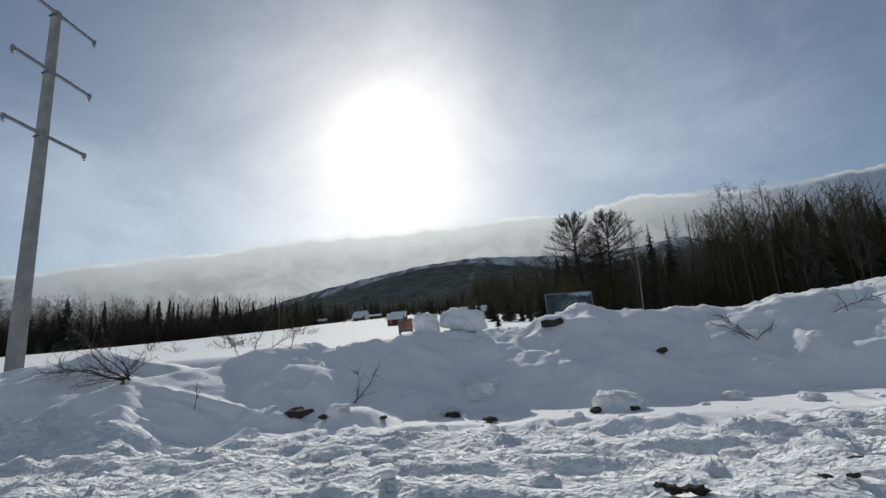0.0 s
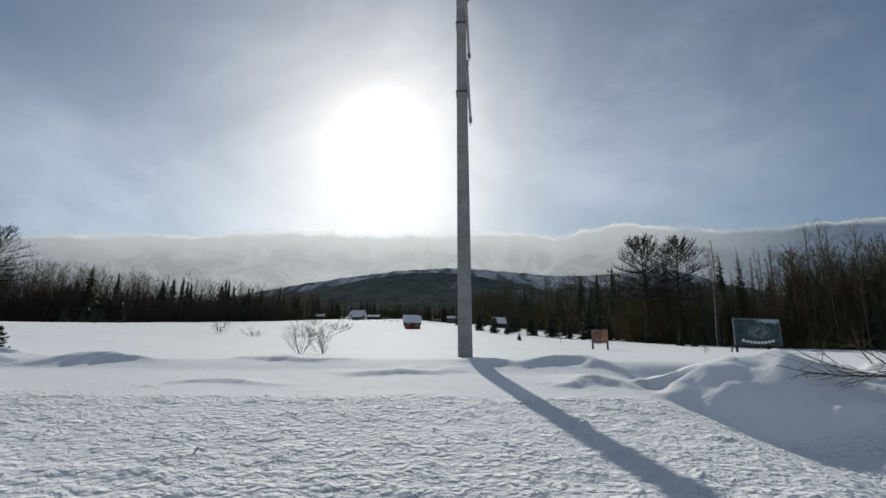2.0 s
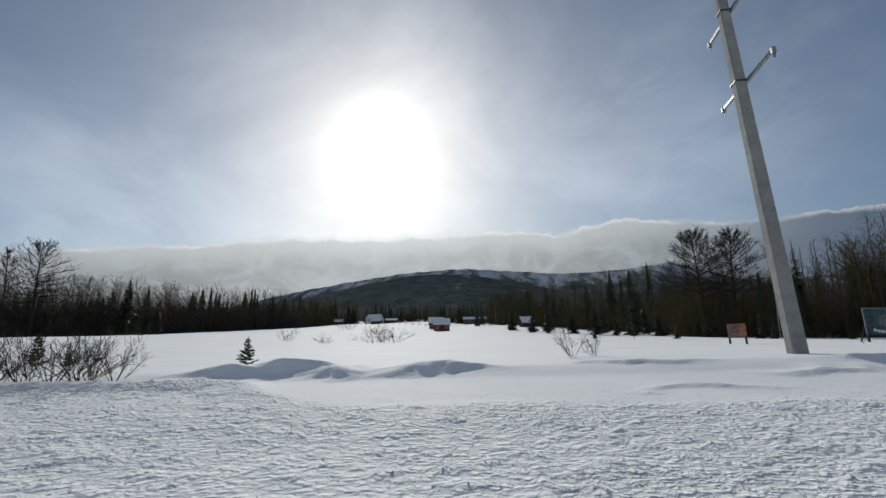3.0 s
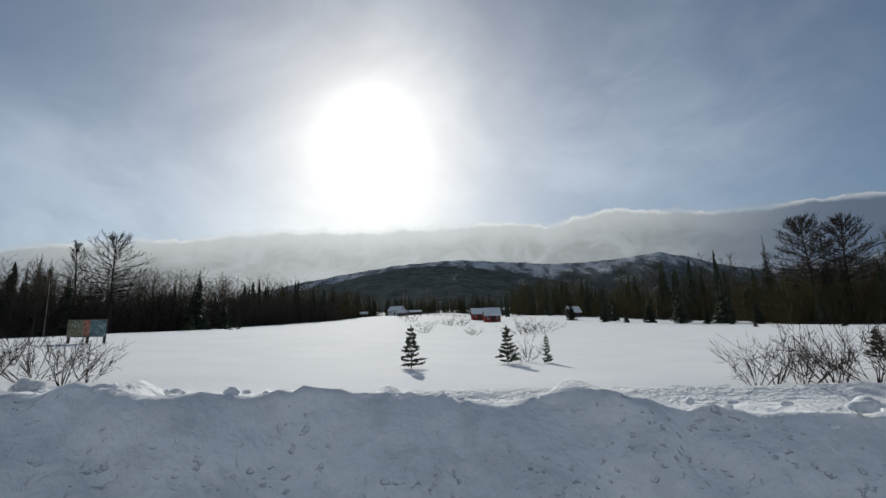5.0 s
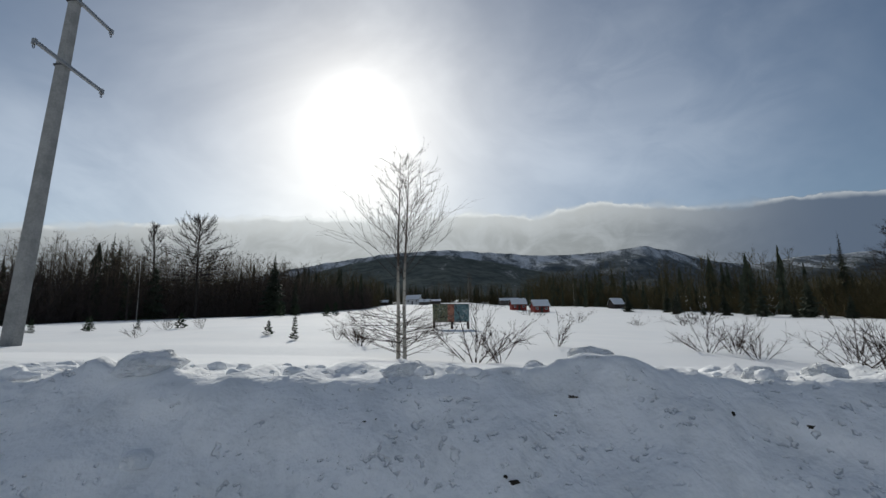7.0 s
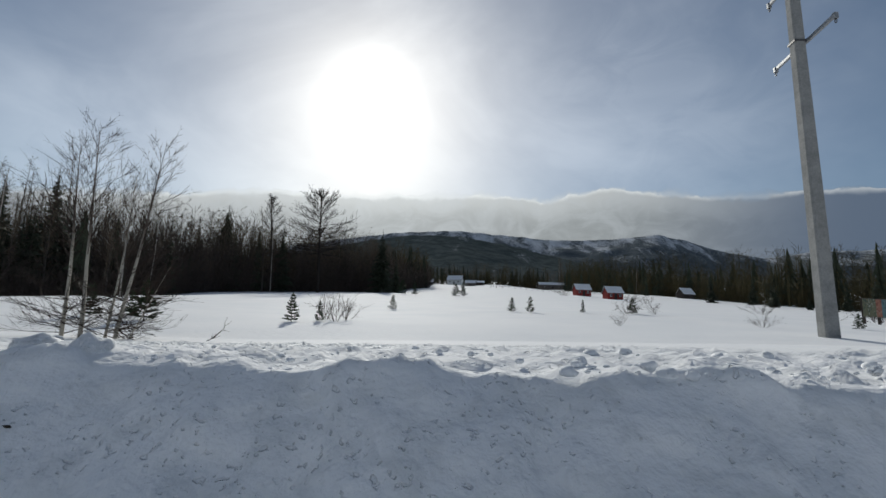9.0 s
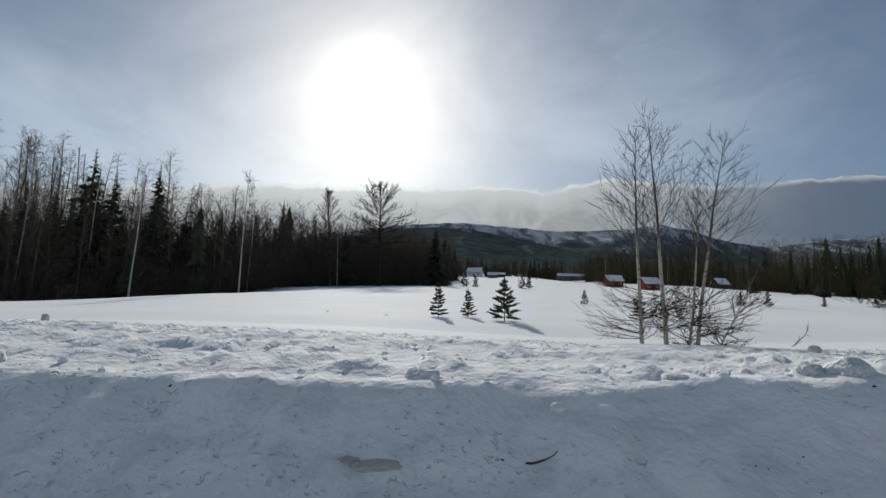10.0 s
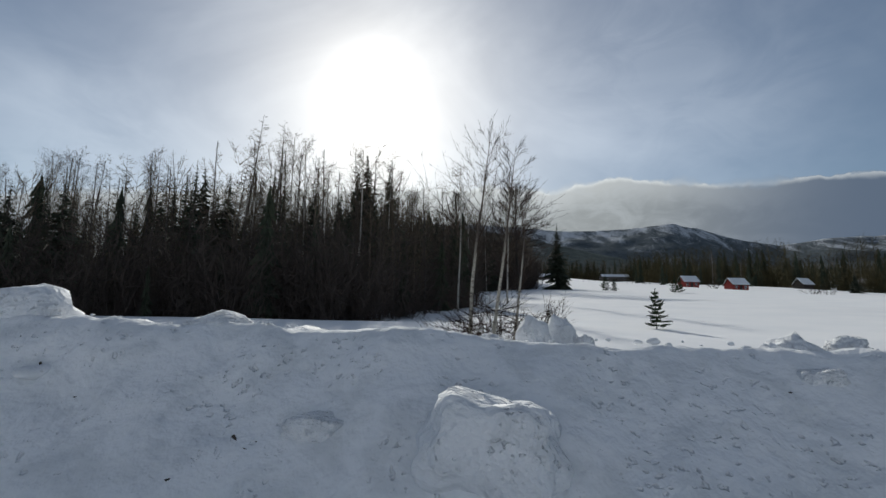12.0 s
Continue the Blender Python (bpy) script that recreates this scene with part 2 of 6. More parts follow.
def ridges(x, y, line, front, behind):
    """Height of a ridge that falls off from a crest line, steeper towards the road than behind."""
    best = np.full(np.shape(x), -99.0)
    for (ax, ay, az), (bx, by, bz) in zip(line, line[1:]):
        dx, dy = bx - ax, by - ay
        f = np.clip(((x - ax) * dx + (y - ay) * dy) / (dx * dx + dy * dy), 0, 1)
        ox, oy = x - ax - f * dx, y - ay - f * dy
        off = np.sqrt(ox * ox + oy * oy + 0.01) - 0.1
        best = np.maximum(best, az + f * (bz - az) - off * np.where(oy > 0, behind, front))
    return best


HEAP_TOP = [(1.6, 8.9, -1.2), (3.3, 8.3, -0.66), (4.5, 9.0, -0.10), (5.0, 9.1, -0.04), (5.64, 9.16, 0.19), (6.3, 9.1, -0.24), (7.4, 8.1, -0.50)]
HEAP_SPUR = [(7.4, 8.0, -0.50), (7.05, 6.95, -0.80)]
HEAP_FOOT = [(7.4, 8.0, -0.50), (8.0, 7.0, -0.92), (8.95, 6.1, -1.36)]
HEAP_SADDLE = [(7.4, 8.1, -0.52), (8.2, 10.0, -0.30)]


def ground_level(x, y):
    x, y = np.asarray(x, float), np.asarray(y, float)
    k = np.interp(-x, [-40, -10, 23, 47, 95], [0.050, 0.053, 0.064, 0.075, 0.073])
    bend = np.interp(-x, [-5, 23, 47], [0.003, 0.0015, 0.001])
    d = np.maximum(y - 10, 0)
    near, far = np.minimum(d, 170), np.clip(d - 170, 0, 900)
    field = field_level(x) + k * (near + bend * near ** 2) + 0.1 * far
    field = field + 0.14 * rough(x, y, 9.0, 2, 0.4, 1) * step(y, 6, 14) + 0.5 * rough(x, y, 60.0, 2, 0.5, 3) * step(y, 25, 80)
    field = field - 0.65 * step(-x, 95, 103) * step(y, 16, 24) * (1 - step(y, 42, 70))          # a hollow before the left-hand wood
    road = road_level(x)
    # the verge climbs from the road to the field
    t = np.clip((y - 0.9) / 10.5, 0, 1)
    verge = road + 0.38 * step(y, 0.6, 2.4) + (field - road - 0.38) * (0.8 * t + 0.2 * t * t)
    pull = step(x, 2.9, 5.1)
    yard = road + 0.30 + 0.012 * np.maximum(y, 0)
    aside = np.maximum(heap_line(x) - 10.35, 0.0)
    yard = yard + (field - yard) * step(y - aside, 10.0, 13.0)
    verge = verge * (1 - pull) + yard * pull
    shelf = step(-x, 15, 26)
    sunk = road + (field - 0.05 - road) * step(y, 2.7, 4.85)
    z = verge * (1 - shelf) + sunk * shelf
    z = z + (field - z) * step(y - aside, 9.6, 12.4)
    # soft drifts by the first pole
    dx, dy = x + 0.5 * rough(x, y, 1.6, 2, 0.5, 2), y + 0.6 * rough(x, y, 0.9, 4, 0.55, 4)
    drift = np.maximum.reduce([ridges(dx, dy, line, 0.62, 0.22) for line in DRIFTS])
    z = z + 0.04 * np.logaddexp(0.0, np.maximum(drift, -2.0) / 0.04) * (x > -18) * (x < 6)
    # wall of dumped snow: steep to the road, gentle behind
    off = y - heap_line(x) - 0.9 * rough(x, y, 2.4, 2, 0.5, 2)
    top = heap_crest(x) + 0.17 * rough(x, y, 0.9, 4, 0.55, 4)
    wall = top - np.where(off < 0, 0.17 * np.abs(off) + np.interp(x, [8, 10, 13, 16], [0.50, 0.30, 0.32, 0.36]) * np.maximum(-off - 0.5, 0), 0.22 * off)
    wall = wall + 0.17 * rough(x, y, 0.8, 4, 0.58, 1) + 0.10 * np.maximum(rough(x, y, 0.33, 3, 0.6, 3), 0.0) * step(np.abs(off), 1.2, 0.3)
    wall = np.where((x > 7.6) & (y > 3) & (y < 22), wall, -99.0)
    near_heap = (x > 0.5) & (x < 11) & (y > 3) & (y < 14)
    wx, wy = x + 0.35 * rough(x, y, 1.1, 2, 0.5, 0), y + 0.35 * rough(x, y, 1.1, 2, 0.5, 5)
    lobes = np.maximum(ridges(wx, wy, HEAP_TOP, 0.56, 0.30), ridges(wx, wy, HEAP_SADDLE, 0.5, 0.5))
    lobes = np.maximum(lobes, np.maximum(ridges(wx, wy, HEAP_SPUR, 0.74, 0.4), ridges(wx, wy, HEAP_FOOT, 0.62, 0.6)))
    lobes = lobes + 0.07 * rough(x, y, 0.5, 4, 0.6, 1)
    wall = np.maximum(wall, np.where(near_heap, lobes, -99.0))
    wall = np.maximum(wall, -1.72 + mound(x, y, 11.6, 8.3, 0.7, 0.8, 0.45))
    blend = 0.06
    z = np.where(wall > z - 2 * blend, blend * np.logaddexp(z / blend, np.maximum(wall, -50) / blend), z)
    on = step(y, 0.4, 1.2)
    lumps = np.maximum(rough(x, y, 0.19, 2, 0.6, 0) - 0.04, 0.0)
    soft = 1 - 0.75 * step(wall, z - 0.3, z - 0.05)
    ruts = step(x, 5.0, 9.0) * step(y, 8.4, 7.2) * (0.20 * rough(x * 0.4, y, 0.55, 4, 0.6, 3) + 0.10 * lumps)
    z = z + 0.16 * np.exp(-((y - crust_edge(x, y) + 0.6) / 0.6) ** 2) * step(-x, 10, 14) * (1 - step(-x, 26, 32))     # low rim where the plough's throw ends
    z = z + on * (crust(x, y) * soft * (0.075 * lumps + 0.022 * rough(x, y, 0.9, 2, 0.5, 2)) + ruts)
    z = z + 0.03 * rough(x, y, 0.8, 2, 0.5, 3) * (1 - on)
    return z


# crest lines of the drifts: x, y, height above the field
DRIFTS = [[(-14.6, 10.9, 0.05), (-13.6, 11.0, 0.26), (-12.8, 10.9, 0.16), (-12.2, 11.2, 0.34), (-11.4, 11.1, 0.10)],
          [(-11.2, 10.5, 0.05), (-10.7, 10.5, 0.20), (-10.0, 10.2, 0.02)],
          [(-9.7, 10.4, 0.04), (-9.0, 10.7, 0.20), (-8.3, 10.9, 0.20), (-7.2, 11.0, 0.05)],
          [(-5.4, 11.3, 0.03), (-4.2, 11.2, 0.09), (-2.7, 10.7, 0.02)],
          [(0.2, 10.9, 0.08), (0.6, 10.7, 0.12), (1.0, 10.5, 0.03)],
          [(1.1, 10.5, 0.07), (1.9, 11.0, 0.15), (2.6, 11.2, 0.16), (3.6, 10.8, 0.04)],
          [(1.6, 8.6, 0.04), (2.4, 9.0, 0.14), (3.1, 8.7, 0.04)],
          [(-4.8, 7.9, 0.02), (-3.9, 8.1, 0.06), (-3.2, 7.9, 0.01)],
          [(-1.9, 9.5, 0.05), (-1.2, 9.8, 0.08), (-0.4, 9.8, 0.05)]]


def sheet(name, xs, ys, level, mat):
    """A grid of quads over xs and ys at the heights that level gives."""
    X, Y = np.meshgrid(xs, ys)
    Z = level(X, Y)
    co = np.stack([X, Y, Z], -1).reshape(-1, 3)
    return grid_mesh(name, co, len(ys), len(xs), mat)


def grid_mesh(name, co, rows, cols, mat):
    me = bpy.data.meshes.new(name)
    i = np.arange((rows - 1) * (cols - 1))
    a = (i // (cols - 1)) * cols + i % (cols - 1)
    quads = np.stack([a, a + 1, a + cols + 1, a + cols], -1)
    me.vertices.add(len(co)), me.loops.add(quads.size), me.polygons.add(len(quads))
    me.vertices.foreach_set("co", co.astype(np.float32).ravel())
    me.loops.foreach_set("vertex_index", quads.astype(np.int32).ravel())
    me.polygons.foreach_set("loop_start", np.arange(0, quads.size, 4, dtype=np.int32))
    me.polygons.foreach_set("use_smooth", np.ones(len(quads), bool))
    me.update(calc_edges=True)
    me.materials.append(mat)
    return new(name, me)


def spread(lo, hi, first, growth):
    out, v, d = [], lo, first
    while v < hi:
        out.append(v)
        v, d = v + d, d * growth
    return out + [hi]


xs = [-v for v in reversed(spread(116, 4600, 0.3, 1.13))] + list(np.arange(-115.95, -105, 0.28)) + list(np.arange(-105, -66, 0.13)) + list(np.arange(-66, -25, 0.3)) + list(np.arange(-24.98, 29.9, 0.095)) + spread(30, 4600, 0.3, 1.13)
ys = [-v for v in reversed(spread(0.3, 2500, 0.3, 1.25))] + list(np.arange(-0.2, 2.2, 0.25)) + list(np.arange(2.2, 9.0, 0.075)) + list(np.arange(9.0, 15.4, 0.11)) + spread(15.4, 4700, 0.15, 1.12)
ground = tagged(sheet("ground", np.array(xs), np.array(ys), ground_level, SNOW), "rolling snow-covered field and packed snowy verge of a road", "ground", kind="structure")
loose = ground.data.attributes.new("crust", "FLOAT", "POINT")
gx, gy = np.meshgrid(np.array(xs), np.array(ys))
loose.data.foreach_set("value", (crust(gx, gy) * step(gy, 0.0, 1.0) * (0.75 + 0.5 * rough(gx, gy, 2.0, 2, 0.5, 4))).astype(np.float32).ravel())


# ---- ploughed snow bank along the road ----
def crest(x):
    return eased(x, [-125, -108, -103.3, -102.2, -101, -100, -98.4, -96.7, -95, -93.8, -92.4, -90.9, -89, -87, -85, -82, -79.4, -77, -75.5, -73.8, -70, -60, -54,
                     -51.5, -48.8, -46.2, -43.6, -41, -38.7, -36.8, -33.7, -31, -28.8, -24, -20, -17, -15.2, -14.6, -13.8, -13.0, -12.4],
                 [1.5, 1.42, 1.28, 1.25, 1.16, 1.17, 1.12, 1.08, 0.96, 0.90, 0.80, 0.62, 0.58, 0.50, 0.47, 0.46, 0.42, 0.44, 0.50, 0.58, 0.60, 0.62, 0.63,
                  0.54, 0.56, 0.56, 0.49, 0.45, 0.40, 0.31, 0.25, 0.20, 0.18, -0.02, -0.2, -0.3, -0.46, -0.74, -0.80, -0.9, -1.3], 0.5)


def snow_bank():
    xs = np.arange(-118, -12.3, 0.07)
    us = np.concatenate([np.linspace(0, 0.16, 5)[:-1], np.linspace(0.16, 0.5, 28), np.linspace(0.5, 1, 26)[1:]])
    X, U = np.meshgrid(xs, us)
    road, top = road_level(X) - 0.12, crest(X)
    calm = step(-X, 68, 76)                                   # the top is flatter further along
    top = top + (0.08 - 0.04 * calm) * rough(X, 0 * X, 2.6, 3, 0.5, 2) + (0.09 - 0.04 * calm) * np.maximum(rough(X, 0 * X + 3, 0.4, 3, 0.65, 3), -0.05)
    heel = 5.0
    back = ground_level(X, 0 * X + heel) + 0.01 - 0.5 * step(X, -15.0, -13.0)      # its end sinks into the verge
    foot, lip = 1.25, 2.55 + 0.16 * rough(X, 0 * X + 9, 3.5, 3, 0.5, 1)
    a, b = np.clip(U / 0.5, 0, 1), np.clip((U - 0.5) / 0.5, 0, 1)
    y_face = foot + (lip - foot) * (0.75 * a + 0.25 * a ** 1.6)
    z_face = road + (top - road) * (1 - (1 - a) ** 1.08)
    y = np.where(U < 0.5, y_face, lip + (heel - lip) * b)
    z = np.where(U < 0.5, z_face, top + (back - top) * b)
    # crumbly top, blocky face
    topness = np.exp(-((U - 0.54) / 0.09) ** 2)
    chunk = np.maximum(rough(X, y, 0.45, 3, 0.6, 4), -0.1)
    hump = np.maximum(rough(X, y, 0.95, 2, 0.45, 5) - 0.04, 0.0)                # soft round humps along the lip
    z = z + topness * (1 - 0.5 * calm) * (0.30 * hump + 0.05 * chunk + 0.08 * np.maximum(rough(X, y, 0.2, 3, 0.65, 0), -0.15))
    z = z + step(U, 0.52, 0.60) * (1 - step(U, 0.95, 1.0)) * (0.12 * np.maximum(rough(X, y, 0.20, 2, 0.6, 0) - 0.02, 0.0) + 0.05 * rough(X, y, 1.1, 2, 0.5, 2))
    face = step(U, 0.03, 0.12) * (1 - step(U, 0.47, 0.56))
    s = z * 1.0
    slabs = np.abs(rough(X + 0.5 * s, s, 0.75, 3, 0.5, 5)) ** 0.8               # broken slabs with creases between them
    y = y - face * (0.20 * (1 - step(U, 0.28, 0.5)) * rough(X, s, 1.7, 3, 0.5, 1) + (0.18 - 0.07 * calm) * rough(X, s, 0.55, 3, 0.5, 2)
                    + 0.20 * slabs * (1 - 0.2 * calm) + 0.08 * np.maximum(rough(X, s, 0.22, 2, 0.55, 3) - 0.08, 0.0))
    co = np.stack([X, y, z], -1)
    return grid_mesh("snow_bank", co.reshape(-1, 3), len(us), len(xs), BANK_SNOW), co


bank, BANK_CO = snow_bank()
tagged(bank, "tall bank of ploughed snow with a crumbly top", "snow bank", kind="structure")


def bank_face(x, z):
    """Depth of the bank's face at that place along the road and height."""
    side = BANK_CO[:34, int(np.clip(round((x + 118) / 0.07), 0, BANK_CO.shape[1] - 1))]
    return float(np.interp(z, side[:, 2], side[:, 1]))


def bank_top(x, y):
    back = BANK_CO[30:, int(np.clip(round((x + 118) / 0.07), 0, BANK_CO.shape[1] - 1))]
    return float(np.interp(y, back[:, 1], back[:, 2]))


# ---- mountains ----
def mountain_material(name, cover, streak, hazed):
    mat, m, s = material(name)
    p = place_of(m)
    st = m.n("ShaderNodeMapping")
    m.put(st.inputs["Vector"], p)
    st.inputs["Scale"].default_value = (1.0, 0.35, 0.45)
    f = m.math("ADD", m.math("MULTIPLY", m.noise(st.outputs[0], 0.010, 5.0, 0.6, 0.5), 0.55), m.math("MULTIPLY", m.noise(p, 0.085, 4.0, 0.8), 0.45))
    sep = m.n("ShaderNodeSeparateXYZ")
    m.put(sep.inputs[0], p)
    high = m.smooth(sep.outputs[2], cover[0], cover[1])
    mask = m.smooth(m.math("ADD", f, m.math("MULTIPLY", high, streak)), 0.58, 0.72)
    wood = m.mix(m.smooth(m.noise(p, 0.02, 5.0, 0.7), 0.35, 0.65), hazed[0], hazed[1])      # woods, with the distance haze put into their colour
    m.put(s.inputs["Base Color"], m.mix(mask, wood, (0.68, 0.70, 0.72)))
    s.inputs["Roughness"].default_value = 0.95
    s.inputs["Specular IOR Level"].default_value = 0.0
    return mat


def ridge_level(azs, els, dist, depth, base, relief):
    """Height of a range whose skyline, seen from the middle of the road, has those angles."""
    def level(x, y):
        az = np.degrees(np.arctan2(x + 40, np.maximum(y, 1)))
        top = (np.interp(az, azs, els) + 0.16 * rough(az, 0 * az, 1.2, 3, 0.5, 1))
        top = np.tan(np.radians(top)) * dist / np.cos(np.radians(az))
        r = np.hypot(x + 40, y) * np.cos(np.radians(az))
        fall = np.clip(1 - np.abs(r - dist) / depth, 0, 1)
        fall = np.where(r > dist, step(fall, 0, 1), fall ** 1.25)
        z = base + (top - base) * fall
        return z + fall * (1 - fall) * 4 * relief * rough(x, y, 260, 4, 0.5, 2)
    return level


def mountain(name, azs, els, dist, depth, base, relief, mat, label):
    xs, ys = np.arange(-3300, 3300, 24.0), np.arange(dist - depth - 30, dist + depth * 0.7, 26.0)
    return tagged(sheet(name, xs, ys, ridge_level(azs, els, dist, depth, base, relief), mat), label, "mountain", kind="structure")


# the pale wood tones of both ranges stand for haze over the distance
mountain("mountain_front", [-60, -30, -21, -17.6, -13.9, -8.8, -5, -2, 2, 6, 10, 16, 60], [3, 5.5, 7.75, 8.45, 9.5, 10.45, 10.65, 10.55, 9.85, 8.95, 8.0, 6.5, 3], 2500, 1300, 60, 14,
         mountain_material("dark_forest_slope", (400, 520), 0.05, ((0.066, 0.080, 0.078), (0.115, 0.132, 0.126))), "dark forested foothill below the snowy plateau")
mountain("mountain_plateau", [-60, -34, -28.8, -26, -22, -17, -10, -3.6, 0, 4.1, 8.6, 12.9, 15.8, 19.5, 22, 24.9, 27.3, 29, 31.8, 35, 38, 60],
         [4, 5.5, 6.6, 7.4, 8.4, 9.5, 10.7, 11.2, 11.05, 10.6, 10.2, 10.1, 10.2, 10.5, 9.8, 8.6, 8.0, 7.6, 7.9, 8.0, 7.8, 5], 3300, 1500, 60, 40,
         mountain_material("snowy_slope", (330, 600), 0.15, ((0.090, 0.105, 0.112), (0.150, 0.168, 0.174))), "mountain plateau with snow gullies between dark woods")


# ---- concrete poles ----
CONCRETE = plain("weathered_concrete", (0.21, 0.215, 0.21), (0.33, 0.33, 0.32), 3.0, 0.85, relief=0.004)
STEEL = plain("galvanised_steel", (0.20, 0.21, 0.22), (0.34, 0.35, 0.36), 14.0, 0.55, 0.6)
DARK_STEEL = plain("dark_steel", (0.05, 0.05, 0.052), (0.12, 0.12, 0.125), 10.0, 0.5, 0.5)


def mesh_object(name, bm, mat, parent=None, label=""):
    me = bpy.data.meshes.new(name)
    bm.to_mesh(me)
    bm.free()
    me.materials.append(mat)
    ob = new(name, me)
    if parent:
        ob.parent = parent
    if label:
        ob["label"] = label
    return ob


def part(name, bm, mat, parent, label=""):
    return mesh_object(name, bm, mat, parent, label)


def thing(name, at, label, category, group="", turn=0.0, tilt=(0, 0)):
    ob = new(name)
    ob.empty_display_size = 0.3
    ob.matrix_world = pose(*at, tilt[0], tilt[1], turn)
    return tagged(ob, label, category, group)


def box(bm, lo, hi, bevel=0.0):
    """A box from corner to corner, its edges rounded by bevel."""
    mid, size = (Vector(lo) + Vector(hi)) / 2, Vector(hi) - Vector(lo)
    got = bmesh.ops.create_cube(bm, size=1.0, matrix=Matrix.LocRotScale(mid, None, size))
    if bevel:
        edges = list({e for v in got["verts"] for e in v.link_edges})
        bmesh.ops.bevel(bm, geom=edges, offset=bevel, segments=1, affect="EDGES")
    return bm


def rod(bm, p, q, r0, r1=None, sides=8, caps=True):
    """A tapered rod from p to q."""
    p, q = Vector(p), Vector(q)
    r1 = r0 if r1 is None else r1
    turn = (q - p).to_track_quat("Z", "Y").to_matrix().to_4x4()
    bmesh.ops.create_cone(bm, cap_ends=caps, segments=sides, radius1=r0, radius2=r1, depth=(q - p).length,
                          matrix=Matrix.Translation((p + q) / 2) @ turn)
    return bm


POLE_TOP = 12.45


def utility_pole(at, turn, lean, arms, near, far):
    pole = thing("utility_pole", at, "tall grey concrete power pole with three crossarms", "utility pole", "power line", turn, lean)
    bm = bmesh.new()
    rings = []
    for z, wx, wy in ((-1.0, 0.37, 0.37), (0.0, 0.365, 0.365), (POLE_TOP * 0.5, 0.315, 0.315), (POLE_TOP, 0.255, 0.25)):
        c = 0.045
        hx, hy = wx / 2, wy / 2
        rings.append([bm.verts.new((x, y, z)) for x, y in ((hx - c, hy), (-hx + c, hy), (-hx, hy - c), (-hx, -hy + c), (-hx + c, -hy), (hx - c, -hy), (hx, -hy + c), (hx, hy - c))])
    for a, b in zip(rings, rings[1:]):
        for i in range(8):
            bm.faces.new((a[i], a[(i + 1) % 8], b[(i + 1) % 8], b[i]))
    bm.faces.new(rings[-1]), bm.faces.new(rings[0])
    bmesh.ops.recalc_face_normals(bm, faces=bm.faces)
    part("shaft", bm, CONCRETE, pole)
    for z in arms:
        half = 0.5 * (0.365 - 0.0089 * z)                       # the shaft's half width there
        bm = box(bmesh.new(), (half + 0.004, -near, z - 0.05), (half + 0.084, far, z + 0.05), 0.008)
        arm = part("crossarm", bm, STEEL, pole, "square steel crossarm")
        for y, way in ((-near, -1), (far, 1)):
            mid = half + 0.044
            bm = box(bmesh.new(), (mid - 0.055, min(y, y + way * 0.10), z - 0.11), (mid + 0.055, max(y, y + way * 0.10), z + 0.065), 0.01)
            part("end_plate", bm, STEEL, arm, "welded steel end plate")
            bm = bmesh.new()
            ring = [(mid, y + way * 0.05 + 0.035 * math.sin(a), z - 0.165 - 0.055 * math.cos(a)) for a in np.linspace(0.0, 6.283, 9)]
            for a, b in zip(ring, ring[1:]):
                rod(bm, a, b, 0.012, sides=6)
            part("hook", bm, DARK_STEEL, arm, "dark steel hook")
        bm = bmesh.new()
        box(bm, (-half - 0.012, -half - 0.012, z - 0.03), (half + 0.09, -half - 0.002, z + 0.03))
        box(bm, (-half - 0.012, half + 0.002, z - 0.03), (half + 0.09, half + 0.012, z + 0.03))
        box(bm, (-half - 0.024, -half - 0.012, z - 0.03), (-half - 0.012, half + 0.012, z + 0.03))
        part("clamp", bm, DARK_STEEL, arm, "dark steel clamp band")
    return pole


utility_pole((0.02, 12.5, 0), 0, (-2.0, -1.2), (7.57, 9.95, 12.25), 1.4, 1.4)
utility_pole((-57.82, 12.05, 1.30), 0, (-2.0, 0.4), (7.77, 9.97, 12.25), 1.16, 1.3)


# ---- trees ----
def birch_bark():
    mat, m, s = material("birch_bark")
    p = place_of(m)
    band = m.n("ShaderNodeMapping")
    m.put(band.inputs["Vector"], p)
    band.inputs["Scale"].default_value = (3.0, 3.0, 16.0)
    marks = m.smooth(m.noise(band.outputs[0], 1.4, 4.0, 0.6), 0.56, 0.66)
    col = m.mix(m.noise(p, 2.0, 3.0), (0.38, 0.35, 0.30), (0.56, 0.53, 0.48))
    m.put(s.inputs["Base Color"], m.mix(m.math("MULTIPLY", marks, 0.85), col, (0.07, 0.06, 0.055)))
    s.inputs["Roughness"].default_value = 0.8
    return mat


BIRCH_BARK = birch_bark()
TWIG = plain("brown_twigs", (0.105, 0.082, 0.060), (0.195, 0.155, 0.112), 1.5, 0.85, each=0.3)
LARCH_TWIG = plain("larch_twigs", (0.085, 0.066, 0.044), (0.165, 0.132, 0.086), 1.5, 0.85, each=0.3)
LARCH_BARK = plain("larch_bark", (0.026, 0.022, 0.019), (0.060, 0.050, 0.044), 5.0, 0.9)
BARK = plain("dark_bark", (0.05, 0.042, 0.036), (0.13, 0.11, 0.095), 5.0, 0.9)
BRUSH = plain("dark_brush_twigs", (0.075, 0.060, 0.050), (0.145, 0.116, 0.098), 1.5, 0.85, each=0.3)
GREY_BARK = plain("grey_bark", (0.045, 0.040, 0.036), (0.12, 0.105, 0.092), 4.0, 0.85)
